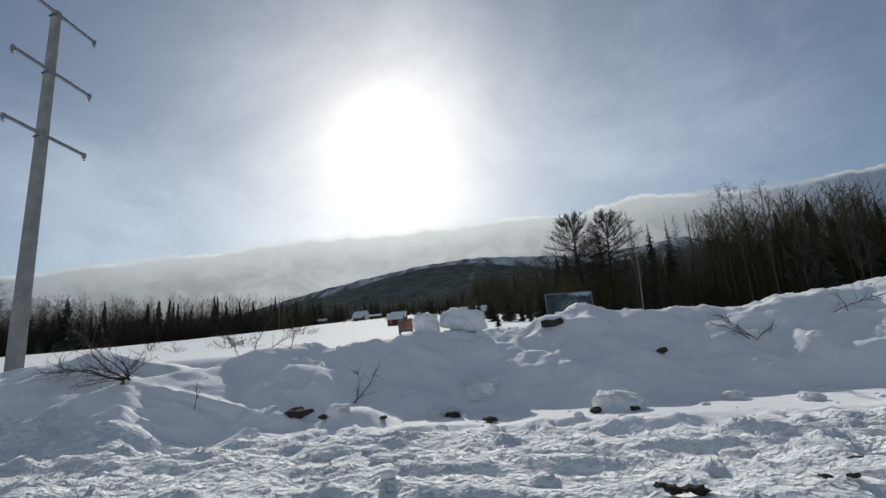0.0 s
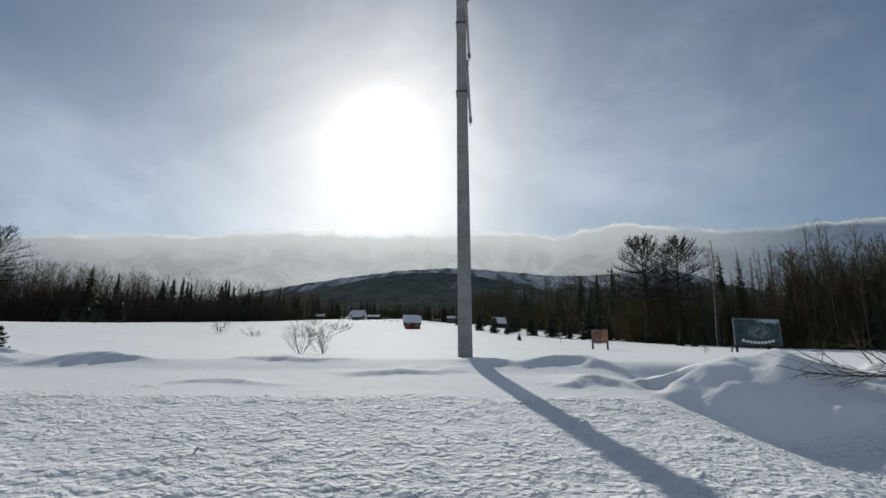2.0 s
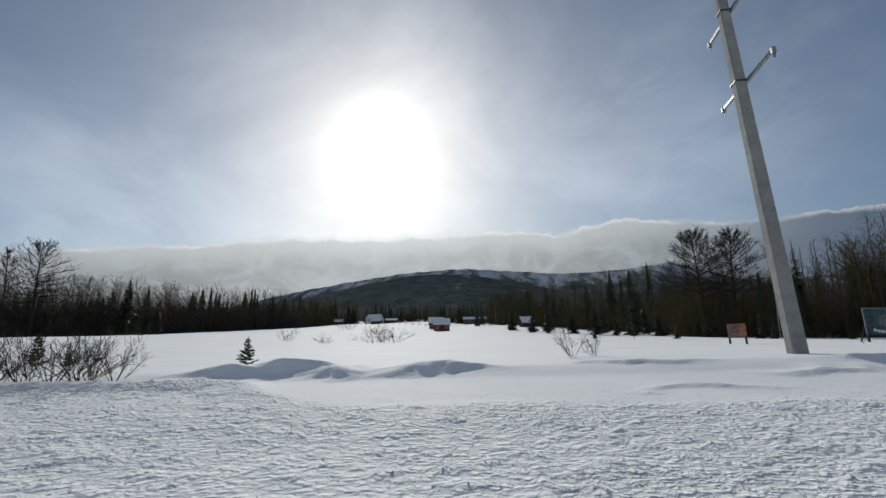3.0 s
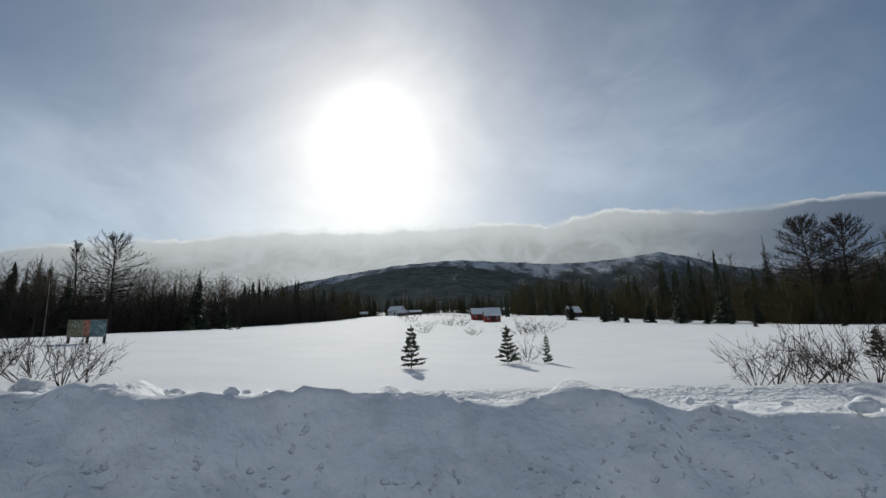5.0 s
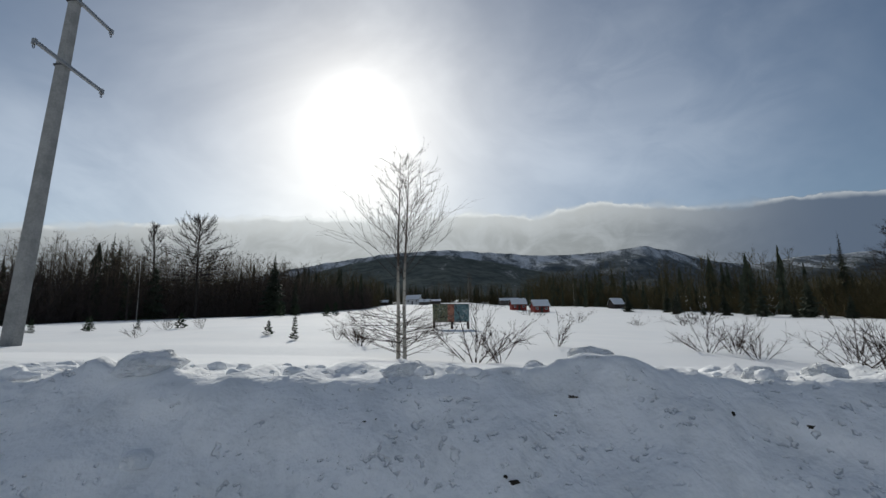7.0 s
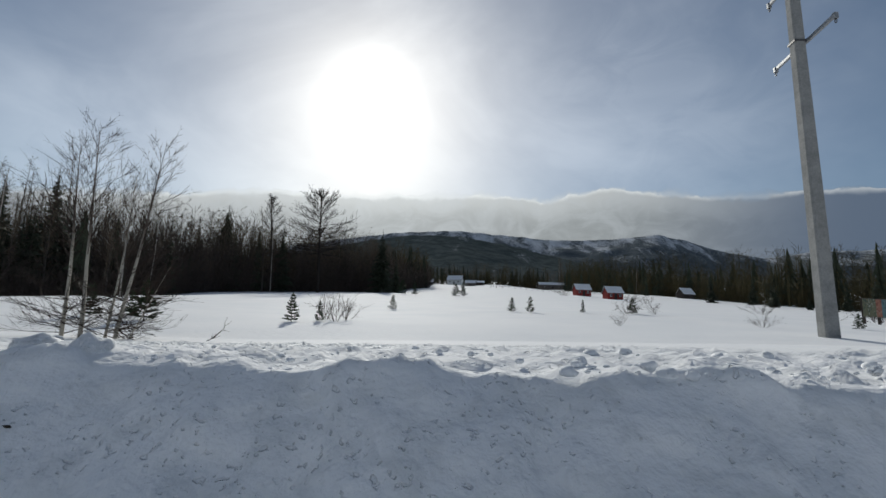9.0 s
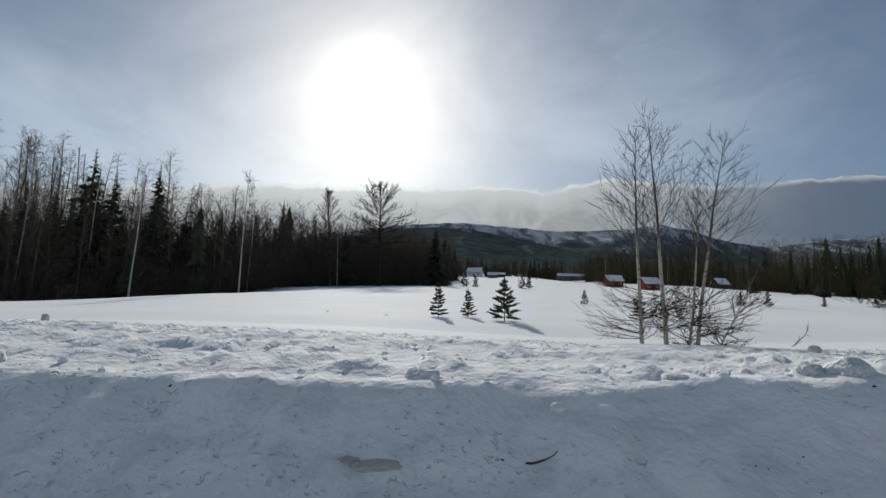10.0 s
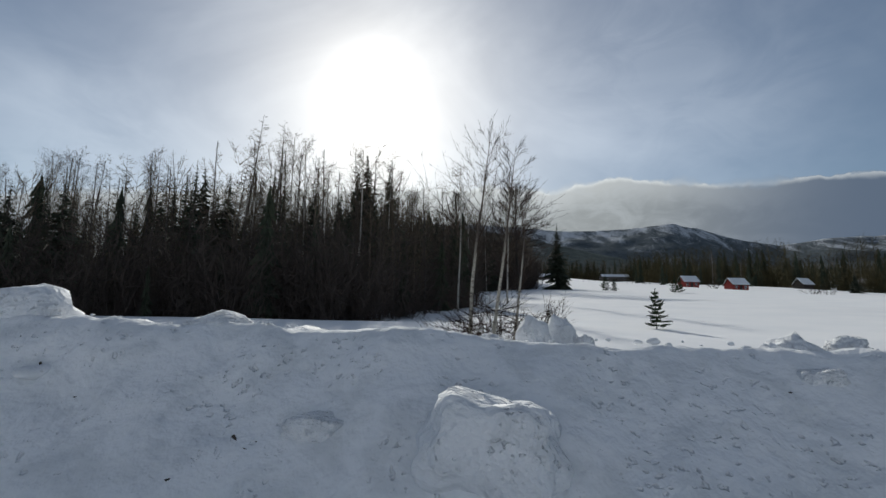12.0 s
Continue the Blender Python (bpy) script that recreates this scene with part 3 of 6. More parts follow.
NEEDLES = plain("spruce_needles", (0.042, 0.052, 0.036), (0.092, 0.106, 0.068), 0.9, 0.75, each=0.35)
YOUNG_NEEDLES = plain("young_spruce_needles", (0.022, 0.040, 0.022), (0.060, 0.085, 0.040), 6.0, 0.7, each=0.2)
OLIVE = plain("olive_thicket", (0.082, 0.068, 0.034), (0.150, 0.125, 0.060), 0.4, 0.85, each=0.35)


def stick_arrays(segs, sides=3):
    """Vertices and quads of thin tapered sticks (p, q, r0, r1); two sides make slivers and one a spike, for twigs far off."""
    a = np.array([s[0] for s in segs], float)
    b = np.array([s[1] for s in segs], float)
    r0, r1 = np.array([s[2] for s in segs]), np.array([s[3] for s in segs])
    d = b - a
    d /= np.maximum(np.linalg.norm(d, axis=1, keepdims=True), 1e-9)
    ref = np.where(np.abs(d[:, 2:3]) > 0.9, np.array([[1.0, 0, 0]]), np.array([[0, 0, 1.0]]))
    u = np.cross(d, ref)
    u /= np.linalg.norm(u, axis=1, keepdims=True)
    v = np.cross(d, u)
    if sides == 1:
        w = (np.arange(len(segs)) * 2.4)[:, None]
        u = u * np.cos(w) + v * np.sin(w)
        whole = r1 > 0.5 * r0                                # the middle of a limb keeps its width, its tip runs out
        lo, hi, far = a - u * r0[:, None], a + u * r0[:, None], b + u * r1[:, None]
        tip = np.where(whole[:, None], b - u * r1[:, None], b)
        wide = np.where(whole, 1.0, 1.45)[:, None]
        one = np.stack([(lo - a) * wide + a, (hi - a) * wide + a, tip], 1)
        co = np.concatenate([one, np.stack([hi, far, tip], 1)[whole]]).reshape(-1, 3)
        return co, np.arange(len(co)).reshape(-1, 3)
    if sides == 2:
        w = (np.arange(len(segs)) * 2.4)[:, None]
        u = u * np.cos(w) + v * np.sin(w)
        co = np.stack([a - u * r0[:, None], a + u * r0[:, None], b + u * r1[:, None], b - u * r1[:, None]], 1).reshape(-1, 3)
        return co, np.arange(len(co)).reshape(-1, 4)
    rings = []
    for c, r in ((a, r0), (b, r1)):
        for k in range(sides):
            w = 2 * math.pi * k / sides
            rings.append(c + r[:, None] * (u * math.cos(w) + v * math.sin(w)))
    co = np.stack(rings, 1).reshape(-1, 3)
    base = np.arange(len(segs))[:, None] * 2 * sides
    quads = [np.concatenate([base + k, base + (k + 1) % sides, base + sides + (k + 1) % sides, base + sides + k], 1) for k in range(sides)]
    return co, np.concatenate(quads)


def tube_arrays(segs, sides):
    """One unbroken tapered tube along a chain of sticks."""
    pts = np.array([s[0] for s in segs] + [segs[-1][1]], float)
    rad = np.array([s[2] for s in segs] + [segs[-1][3]])
    d = np.gradient(pts, axis=0)
    d /= np.linalg.norm(d, axis=1, keepdims=True)
    ref = np.array([1.0, 0.12, 0.05]) if abs(d[0][2]) > 0.6 else np.array([0.05, 0.1, 1.0])
    u = np.cross(d, ref)
    u /= np.linalg.norm(u, axis=1, keepdims=True)
    v = np.cross(d, u)
    w = np.arange(sides) * 2 * math.pi / sides
    co = pts[:, None] + rad[:, None, None] * (u[:, None] * np.cos(w)[None, :, None] + v[:, None] * np.sin(w)[None, :, None])
    i = np.arange(len(segs))[:, None] * sides
    k = np.arange(sides)[None]
    n = (k + 1) % sides
    return co.reshape(-1, 3), np.stack([i + k, i + n, i + sides + n, i + sides + k], -1).reshape(-1, 4)


def poly_mesh(name, co, faces, mat, smooth=False):
    """A mesh from arrays of vertices and equal-sided faces."""
    me = bpy.data.meshes.new(name)
    faces = np.asarray(faces, np.int32)
    n = faces.shape[1]
    me.vertices.add(len(co)), me.loops.add(faces.size), me.polygons.add(len(faces))
    me.vertices.foreach_set("co", np.asarray(co, np.float32).ravel())
    me.loops.foreach_set("vertex_index", faces.ravel())
    me.polygons.foreach_set("loop_start", np.arange(0, faces.size, n, dtype=np.int32))
    me.polygons.foreach_set("use_smooth", np.full(len(faces), smooth))
    me.update(calc_edges=True)
    me.materials.append(mat)
    return me


def child(name, me, parent, label=""):
    ob = new(name, me)
    ob.parent = parent
    if label:
        ob["label"] = label
    return ob


def unit(v):
    return v / max(np.linalg.norm(v), 1e-9)


def wander(rng, p, d, length, r, n, bend, pull):
    """A limb of n pieces that strays by bend and is pulled by the vector pull; gives its points and its sticks."""
    pts, segs, d = [np.array(p, float)], [], unit(np.array(d, float))
    for i in range(n):
        d = unit(d + rng.normal(0, bend, 3) + np.array(pull) / n)
        q = pts[-1] + d * length / n
        f0, f1 = 1 - i / n, 1 - (i + 1) / n
        segs.append((pts[-1], q, r * (0.25 + 0.75 * f0), r * (0.25 + 0.75 * f1)))
        pts.append(q)
    return pts, segs


def along(pts, f):
    i = min(int(f * (len(pts) - 1)), len(pts) - 2)
    u = f * (len(pts) - 1) - i
    return pts[i] * (1 - u) + pts[i + 1] * u, unit(pts[i + 1] - pts[i])


def broadleaf(seed, height, stems=1, first=0.3, branches=26, subs=6, twigs=2, reach=0.3, up=0.9, thick=1.0, droop=-0.25, low=0, cone=False):
    """Sticks of a bare tree: the stems, and all its branches and twigs."""
    rng = np.random.RandomState(seed)
    stem_sticks, fine = [], []
    unit_r = 0.012 * min(1.0, height / 3.0)
    for s in range(stems):
        h = height * (1 if s == 0 else rng.uniform(0.78, 0.97))
        ang = rng.uniform(0, 6.28)
        lean = 0.0 if stems == 1 else 0.10
        foot = np.array([math.cos(ang), math.sin(ang), 0]) * (0 if stems == 1 else 0.03 * height * (0.3 + 0.25 * s))
        r = 0.0062 * h + unit_r
        pts, segs = wander(rng, foot - np.array([0, 0, 0.025 * height]), (math.cos(ang) * lean, math.sin(ang) * lean, 1), h * 1.025, r, 12, 0.018, (0, 0, 0.5))
        stem_sticks += segs
        count = max(6, branches // (1 if stems == 1 else 2) + (branches // 4 if stems > 1 else 0))
        for b in range(count + low):
            f = first + (0.97 - first) * ((b + rng.uniform(0, 1)) / count) if b < count else rng.uniform(0.04, first * 0.8)
            p, d = along(pts, min(f, 0.985))
            w = rng.uniform(0, 6.28)
            out = np.array([math.cos(w), math.sin(w), 0])
            lift = up if b < count else 0.12
            shape = math.sin(math.pi * min(1, 0.18 + 0.82 * (1 - (f - first) / (1 - first)))) * 0.6 + 0.4 * (1 - f) if b < count else 0.7
            if cone and b < count:
                shape = 1.08 - (f - first) / (1 - first)
            ln = height * reach * max(0.16, shape) * rng.uniform(0.7, 1.15)
            bp, bs = wander(rng, p, out + np.array([0, 0, lift * rng.uniform(0.7, 1.2)]), ln, r * (1 - f) * 0.40 + 0.005 * thick, 4, 0.12, (0, 0, 0.25))
            fine += bs
            for k in range(subs):
                sp, sd = along(bp, rng.uniform(0.22, 0.97))
                side = unit(np.cross(sd, rng.normal(0, 1, 3)))
                tp, ts = wander(rng, sp, sd * 0.8 + side * 0.75 + np.array([0, 0, 0.15]), ln * rng.uniform(0.25, 0.48), 0.0075 * thick, 2, 0.10, (0, 0, droop))
                fine += ts
                for _ in range(twigs):
                    kp, kd = along(tp, rng.uniform(0.2, 1.0))
                    fine += wander(rng, kp, kd + rng.normal(0, 0.55, 3), ln * rng.uniform(0.12, 0.25), 0.0048 * thick, 1, 0.1, (0, 0, droop))[1]
    return stem_sticks, fine


def conifer_sticks(seed, height, first, branches, reach, shape, tilt, subs, thick=1.0, curl=0.2, bend=0.10):
    """Sticks of a bare larch: one straight stem with level branches."""
    rng = np.random.RandomState(seed)
    r = 0.012 * height
    pts, stem = wander(rng, (0, 0, -0.4), (0, 0, 1), height + 0.4, r, 12, 0.018, (0, 0, 0.2))
    stem = [(p, q, r * 0.8 * (1.04 - i / 12), r * 0.8 * (1.04 - (i + 1) / 12)) for i, (p, q, _, _) in enumerate(stem)]
    fine = []
    for b in range(branches):
        f = first + (0.985 - first) * (b + rng.uniform(0, 1)) / branches
        p, d = along(pts, min(f, 0.99))
        w = rng.uniform(0, 6.28)
        out = np.array([math.cos(w), math.sin(w), 0])
        ln = height * reach * shape((f - first) / (1 - first)) * rng.uniform(0.75, 1.2)
        bp, bs = wander(rng, p, out + np.array([0, 0, tilt * rng.uniform(0.5, 1.4)]), ln, r * (1 - f) * 0.38 + 0.012 * thick, 5, bend, (0, 0, curl))
        fine += bs
        for k in range(subs):
            sp, sd = along(bp, 0.12 + 0.86 * (k + rng.uniform(0, 1)) / subs)
            side = unit(np.cross(sd, (0, 0, 1))) * rng.choice([-1, 1])
            tp, ts = wander(rng, sp, sd * 0.7 + side * 0.8 + np.array([0, 0, rng.uniform(-0.3, 0.35)]), ln * rng.uniform(0.18, 0.4), 0.011 * thick, 2, 0.2, (0, 0, 0.1))
            fine += ts
            kp, kd = along(tp, rng.uniform(0.3, 0.9))
            for _ in range(2):
                fine += wander(rng, kp, kd + rng.normal(0, 0.6, 3), ln * 0.16, 0.008 * thick, 1, 0.1, (0, 0, 0))[1]
    return stem, fine


def fan_larch(seed, height, first, branches, reach, subs, steep=1.0):
    """Sticks of an old larch: stout straight limbs that lie level low down and fan upwards towards the top."""
    rng = np.random.RandomState(seed)
    r = 0.015 * height
    pts, stem = wander(rng, (0, 0, -0.4), (0, 0, 1), height * 0.97 + 0.4, r, 12, 0.015, (0, 0, 0.2))
    fine = []
    for b in range(branches):
        u = (b + rng.uniform(0, 1)) / branches
        p, d = along(pts, min(first + (0.97 - first) * u, 0.98))
        w = b * 2.4 + rng.uniform(-0.4, 0.4)
        ln = height * reach * (0.80 + 0.5 * u - 1.05 * u * u) * rng.uniform(0.72, 1.15)
        rise = steep * (0.02 + 1.15 * u ** 1.6) * rng.uniform(0.7, 1.3)
        bp, bs = wander(rng, p, (math.cos(w), math.sin(w), rise), ln, 0.045 + 0.065 * (1 - u), 6, 0.06, (0, 0, 0.10))
        fine += bs
        for k in range(subs):
            f = 0.25 + 0.75 * ((k + rng.rand()) / subs) ** 0.8
            sp, sd = along(bp, min(f, 0.99))
            tp, ts = wander(rng, sp, sd + rng.normal(0, 0.5, 3) + np.array([0, 0, 0.35]), (0.5 + ln * 0.16) * rng.uniform(0.5, 1.2), 0.034, 3, 0.14, (0, 0, 0.35))
            fine += ts
            for _ in range(3):
                kp, kd = along(tp, rng.uniform(0.3, 1.0))
                fine += wander(rng, kp, kd + rng.normal(0, 0.6, 3), rng.uniform(0.2, 0.5), 0.022, 1, 0.1, (0, 0, 0))[1]
    return stem, fine


def spruce_arrays(seed, height, radius, whorls, spokes, clumps, foot=0.06, power=0.85):
    """Triangles of a spruce's drooping needle fans."""
    rng = np.random.RandomState(seed)
    tri = []
    for i in range(whorls):
        f = i / (whorls - 1)
        z = height * (foot + (0.985 - foot) * f)
        R = radius * (1 - f) ** power * rng.uniform(0.75, 1.15) + 0.02 * height * (1 - f) + 0.005 * height
        for k in range(spokes):
            w = rng.uniform(0, 6.28)
            out, side = np.array([math.cos(w), math.sin(w), 0]), np.array([-math.sin(w), math.cos(w), 0])
            ln = R * rng.uniform(0.6, 1.15)
            sag = rng.uniform(0.15, 0.45) * (1 - f) + (-0.5 if f > 0.93 else 0.0)
            for c in range(clumps):
                u = (c + rng.uniform(0.2, 1)) / clumps
                p = np.array([0, 0, z]) + out * ln * u + np.array([0, 0, -sag * ln * u * u + rng.normal(0, 0.03) * height * 0.2])
                s = (0.35 + 0.4 * (1 - u)) * ln * rng.uniform(0.5, 1.0) / max(clumps * 0.42, 1)
                tip = out * s * 1.3 + np.array([0, 0, -s * rng.uniform(0.1, 0.9)])
                lift = np.array([0, 0, s * rng.uniform(0.1, 0.5)])
                tri += [p - side * s * 0.8 - np.array([0, 0, s * 0.4]), p + tip, p + lift]
                tri += [p + side * s * 0.8 - np.array([0, 0, s * 0.4]), p + lift * 0.6, p + tip * 0.9]
    co = np.array(tri)
    return co, np.arange(len(co)).reshape(-1, 3)


def tree_thing(name, stem, fine, bark, twig, label, category, group, sides=1):
    ob = thing(name, (0, 0, 0), label, category, group)
    child("trunk", poly_mesh("trunk", *tube_arrays(stem, 7), bark, True), ob)
    child("crown", poly_mesh("crown", *stick_arrays(fine, sides), twig), ob)
    return ob


def spruce_thing(name, seed, height, radius, whorls, spokes, clumps, mat, label, group):
    ob = thing(name, (0, 0, 0), label, "tree", group)
    child("trunk", poly_mesh("trunk", *stick_arrays([((0, 0, -0.4), (0, 0, height * 0.5), 0.014 * height, 0.009 * height), ((0, 0, height * 0.5), (0, 0, height), 0.009 * height, 0.004)], 6), BARK, True), ob)
    child("crown", poly_mesh("crown", *spruce_arrays(seed, height, radius, whorls, spokes, clumps, power=1.0), mat), ob)
    return ob


def stood(x, y, sink=0.0):
    return float(ground_level(x, y)) - sink


def plant(proto, x, y, scale=1.0, turn=0.0, first=False, wide=1.0, sink=0.05):
    """Stands a copy of a prototype on the ground; the first time the prototype itself is used."""
    m = pose(x, y, stood(x, y, sink), 0, 0, turn) @ Matrix.Diagonal((scale * wide, scale * wide, scale, 1))
    if proto not in PLANTED:
        PLANTED.add(proto)
        proto.matrix_world = m
        return proto
    ob = copy_thing(proto, pose(0, 0, 0))
    ob.matrix_world = m
    return ob


PLANTED = set()
WOODS = "trees of the wood"
BIRCH_LABEL = "tall bare birch with a pale trunk"
birches = [tree_thing("birch_tree", *broadleaf(11 + i, 12.0, 1, (0.30, 0.26, 0.34)[i], 46, 8, 3, (0.20, 0.17, 0.22)[i], 1.7, 1.0, (-0.15, 0.05, -0.3)[i], cone=i == 1), BIRCH_BARK if i == 0 else GREY_BARK, TWIG, BIRCH_LABEL if i == 0 else "tall bare birch with a grey trunk", "tree", WOODS) for i in range(3)]
thin_larches = [tree_thing("larch_tree", *conifer_sticks(31 + i, 14.0, 0.20, 66, (0.19, 0.15)[i], lambda u: 0.10 + 0.90 * (1 - u) ** 0.8, (0.10, 0.30)[i], 8, 0.85), BARK, LARCH_TWIG, "tall bare larch with short level branches", "tree", WOODS) for i in range(2)]
OLD_LARCH = "large old larch with a broad bare crown"
round_larches = [tree_thing("larch_tree", *fan_larch(41, 18.4, 0.40, 78, 0.40, 15), LARCH_BARK, LARCH_BARK, OLD_LARCH, "tree", WOODS),
                 tree_thing("larch_tree", *fan_larch(43, 18.4, 0.42, 44, 0.21, 12, 2.2), LARCH_BARK, LARCH_BARK, "tall larch with steep bare limbs", "tree", WOODS),
                 tree_thing("larch_tree", *fan_larch(47, 16.8, 0.42, 96, 0.38, 18, 0.9), LARCH_BARK, LARCH_BARK, OLD_LARCH, "tree", WOODS)]
spruces = [spruce_thing("spruce_tree", 51 + i, 12.0, (1.8, 1.45, 2.2)[i], 38, 8, 3, NEEDLES, "dark narrow spruce with drooping branches", WOODS) for i in range(3)]

# trees that stand out by the left-hand wood: x, y, height
for x, y, h in ((-98.7, 42.4, 11.2), (-102.5, 33.4, 10.2), (-104.5, 31.0, 8.6), (-105.8, 27.0, 8.2), (-122.5, 44.8, 16.0), (-121.2, 47.0, 16.2), (-119.4, 32.0, 12.1), (-124.1, 27.0, 9.2), (-126.2, 27.4, 9.0), (-112.0, 47.0, 12.6),
                (-116.7, 38.0, 14.3), (-114.9, 37.4, 13.6), (-108.0, 36.0, 9.6), (-102.5, 52.0, 10.5), (-113.5, 29.5, 9.6), (-123.0, 88.0, 16.5), (-120.5, 96.0, 15.5), (-126.5, 84.0, 16.0), (-118.0, 84.5, 14.5)):
    plant(birches[int(abs(x * 7)) % 3], x, y, h / 12.0, x * 77)
for x, y, h in ((-117.15, 31.4, 14.2), (-115.9, 33.4, 14.6), (-120.2, 52.7, 16.8), (-123.4, 34.5, 12.1), (-108.0, 62.0, 13.0), (-101.0, 78.0, 14.5), (-112.5, 38.0, 11.5), (-109.5, 32.5, 9.8)):
    plant(thin_larches[int(abs(x)) % 2], x, y, h / 14.0, x * 31)
for x, y, h in ((-111.4, 40.3, 12.2), (-110.9, 41.8, 11.9), (-122.6, 34.7, 11.5), (-122.9, 36.4, 11.6), (-127.6, 27.2, 8.9), (-119.9, 27.0, 7.6), (-104.5, 58.0, 9.8), (-106.0, 55.0, 10.6), (-85.8, 100.2, 13.4), (-100.0, 83.0, 11.5), (-103.5, 44.0, 6.0), (-84.0, 108.0, 8.0), (-115.1, 92.3, 17.0), (-111.6, 86.0, 14.5), (-116.8, 96.5, 16.4), (-119.5, 90.0, 14.0), (-108.5, 92.0, 13.0)):
    plant(spruces[int(abs(x * 3)) % 3], x, y, h / 12.0, x * 53)
# broad spruces that fill the left-hand wood
for x, y, h in ((-110.2, 38.2, 12.9), (-113.5, 35.5, 10.0), (-117.0, 36.0, 10.8), (-108.6, 34.5, 8.8), (-119.0, 33.0, 10.0), (-115.2, 33.8, 9.4), (-105.6, 40.0, 8.6), (-107.0, 47.0, 9.4), (-121.5, 30.5, 9.2)):
    plant(spruces[int(abs(x * 3)) % 3], x, y, h / 12.0, x * 53, wide=1.35)
plant(round_larches[0], -94.6, 86.8, 1.0, 40)
plant(round_larches[1], -105.1, 90.4, 1.0, 80)
# trees that stand out by the right-hand wood: a pair of old larches whose crowns touch
plant(round_larches[2], 26.0, 81.9, 1.0, 15, wide=1.0)
plant(round_larches[2], 30.3, 80.9, 0.98, 140, wide=1.0)
for x, y, h in ((31.5, 70.6, 14.7), (43.7, 70.0, 16.5), (46.9, 70.5, 16.2), (52.4, 69.0, 15.0), (33.0, 75.0, 14.0), (44.5, 67.5, 16.6), (47.0, 66.0, 15.5), (49.5, 64.5, 14.5), (40.0, 72.0, 14.0), (55.0, 62.0, 13.5), (58.5, 60.0, 13.0), (29.8, 84.0, 14.6), (52.0, 58.5, 12.4)):
    plant(birches[int(abs(x * 7)) % 3], x, y, h / 12.0, x * 77)
for x, y, h in ((34.5, 109.5, 18.6), (36.9, 80.5, 15.0), (39.6, 80.2, 15.7), (58.2, 69.0, 13.2), (63.8, 68.0, 13.4), (56.5, 64.0, 13.0), (61.0, 60.0, 13.4), (27.0, 88.0, 9.0), (23.0, 104.0, 8.5), (18.0, 118.0, 9.0)):
    plant(spruces[int(abs(x * 3)) % 3], x, y, h / 12.0, x * 53, wide=0.8)
for x, y, h in ((39.5, 74.2, 14.4), (42.0, 74.0, 14.0), (50.5, 69.0, 14.4)):
    plant(thin_larches[int(abs(x)) % 2], x, y, h / 14.0, x * 31)


def inside(x, y, poly):
    hit, n = False, len(poly)
    for i in range(n):
        (x0, y0), (x1, y1) = poly[i], poly[(i + 1) % n]
        if (y0 > y) != (y1 > y) and x < (x1 - x0) * (y - y0) / (y1 - y0) + x0:
            hit = not hit
    return hit


def sown(seed, poly, count, gap):
    """Places within a polygon, not nearer to one another than gap."""
    rng = np.random.RandomState(seed)
    xs_, ys_ = [p[0] for p in poly], [p[1] for p in poly]
    out = []
    for _ in range(count * 60):
        x, y = rng.uniform(min(xs_), max(xs_)), rng.uniform(min(ys_), max(ys_))
        if inside(x, y, poly) and all((x - a) ** 2 + (y - b) ** 2 > gap * gap for a, b in out[-400:]):
            out.append((x, y))
            if len(out) == count:
                break
    return out


def belt(line, deep, seed, count):
    """Places in a belt that runs along a line and reaches a way in behind it (to the left of its direction)."""
    rng = np.random.RandomState(seed)
    pts = np.array(line, float)
    run = np.concatenate([[0], np.cumsum(np.linalg.norm(np.diff(pts, axis=0), axis=1))])
    out = []
    for _ in range(count):
        r = rng.uniform(0, run[-1])
        i = min(np.searchsorted(run, r, "right") - 1, len(pts) - 2)
        d = unit(pts[i + 1] - pts[i])
        p = pts[i] + d * (r - run[i]) + np.array([-d[1], d[0]]) * deep * rng.rand() ** 1.3
        out.append((p[0], p[1]))
    return out


LEFT_WOOD = [(-105, 18.5), (-104.2, 26), (-103.2, 35), (-100, 45), (-104, 70), (-98, 84), (-93, 95), (-88, 106), (-112, 112), (-125, 75), (-122, 50), (-150, 44), (-150, 18), (-140, 16.5), (-118, 16.5)]
RIGHT_WOOD = [(24, 86), (25.5, 79.5), (34, 75), (48, 68), (62, 61), (85, 52), (125, 46), (125, 72), (90, 80), (62, 95), (48, 114), (34, 104)]


def fill_wood(poly, seed, count, gap, tall, mix):
    rng = np.random.RandomState(seed)
    for x, y in sown(seed, poly, count, gap):
        pick, turn = rng.rand(), rng.uniform(0, 360)
        most = tall
        if x < 0:                                            # the wood is lowest along the road and at its corner
            most = np.interp(y, [16, 22, 32, 45, 60], [6.6, 8.8, 11.2, 14.6, 14.0]) if x < -108 else np.interp(y, [16, 22, 42, 60, 80], [6.4, 8.2, 10.2, 12.5, 13.5])
        else:                                                # and round the old larch at the corner of the field
            most = np.interp(x, [26, 35, 42], [8.0, 10.0, 15.0])
        h = most * rng.uniform(0.66, 1.04)
        if pick < mix[0]:
            plant(spruces[rng.randint(3)], x, y, h / 12.0 * rng.uniform(0.6, 0.98), turn, wide=rng.uniform(0.8, 1.2))
        elif pick < mix[1]:
            plant(birches[rng.randint(3)], x, y, h / 12.0, turn)
        else:
            plant(thin_larches[rng.randint(2)], x, y, h / 14.0, turn)


fill_wood(LEFT_WOOD, 5, 150, 2.1, 11.8, (0.26, 0.66))
fill_wood([(-106, 25), (-104, 46), (-112, 62), (-132, 60), (-138, 27)], 7, 95, 1.8, 11.8, (0.26, 0.66))
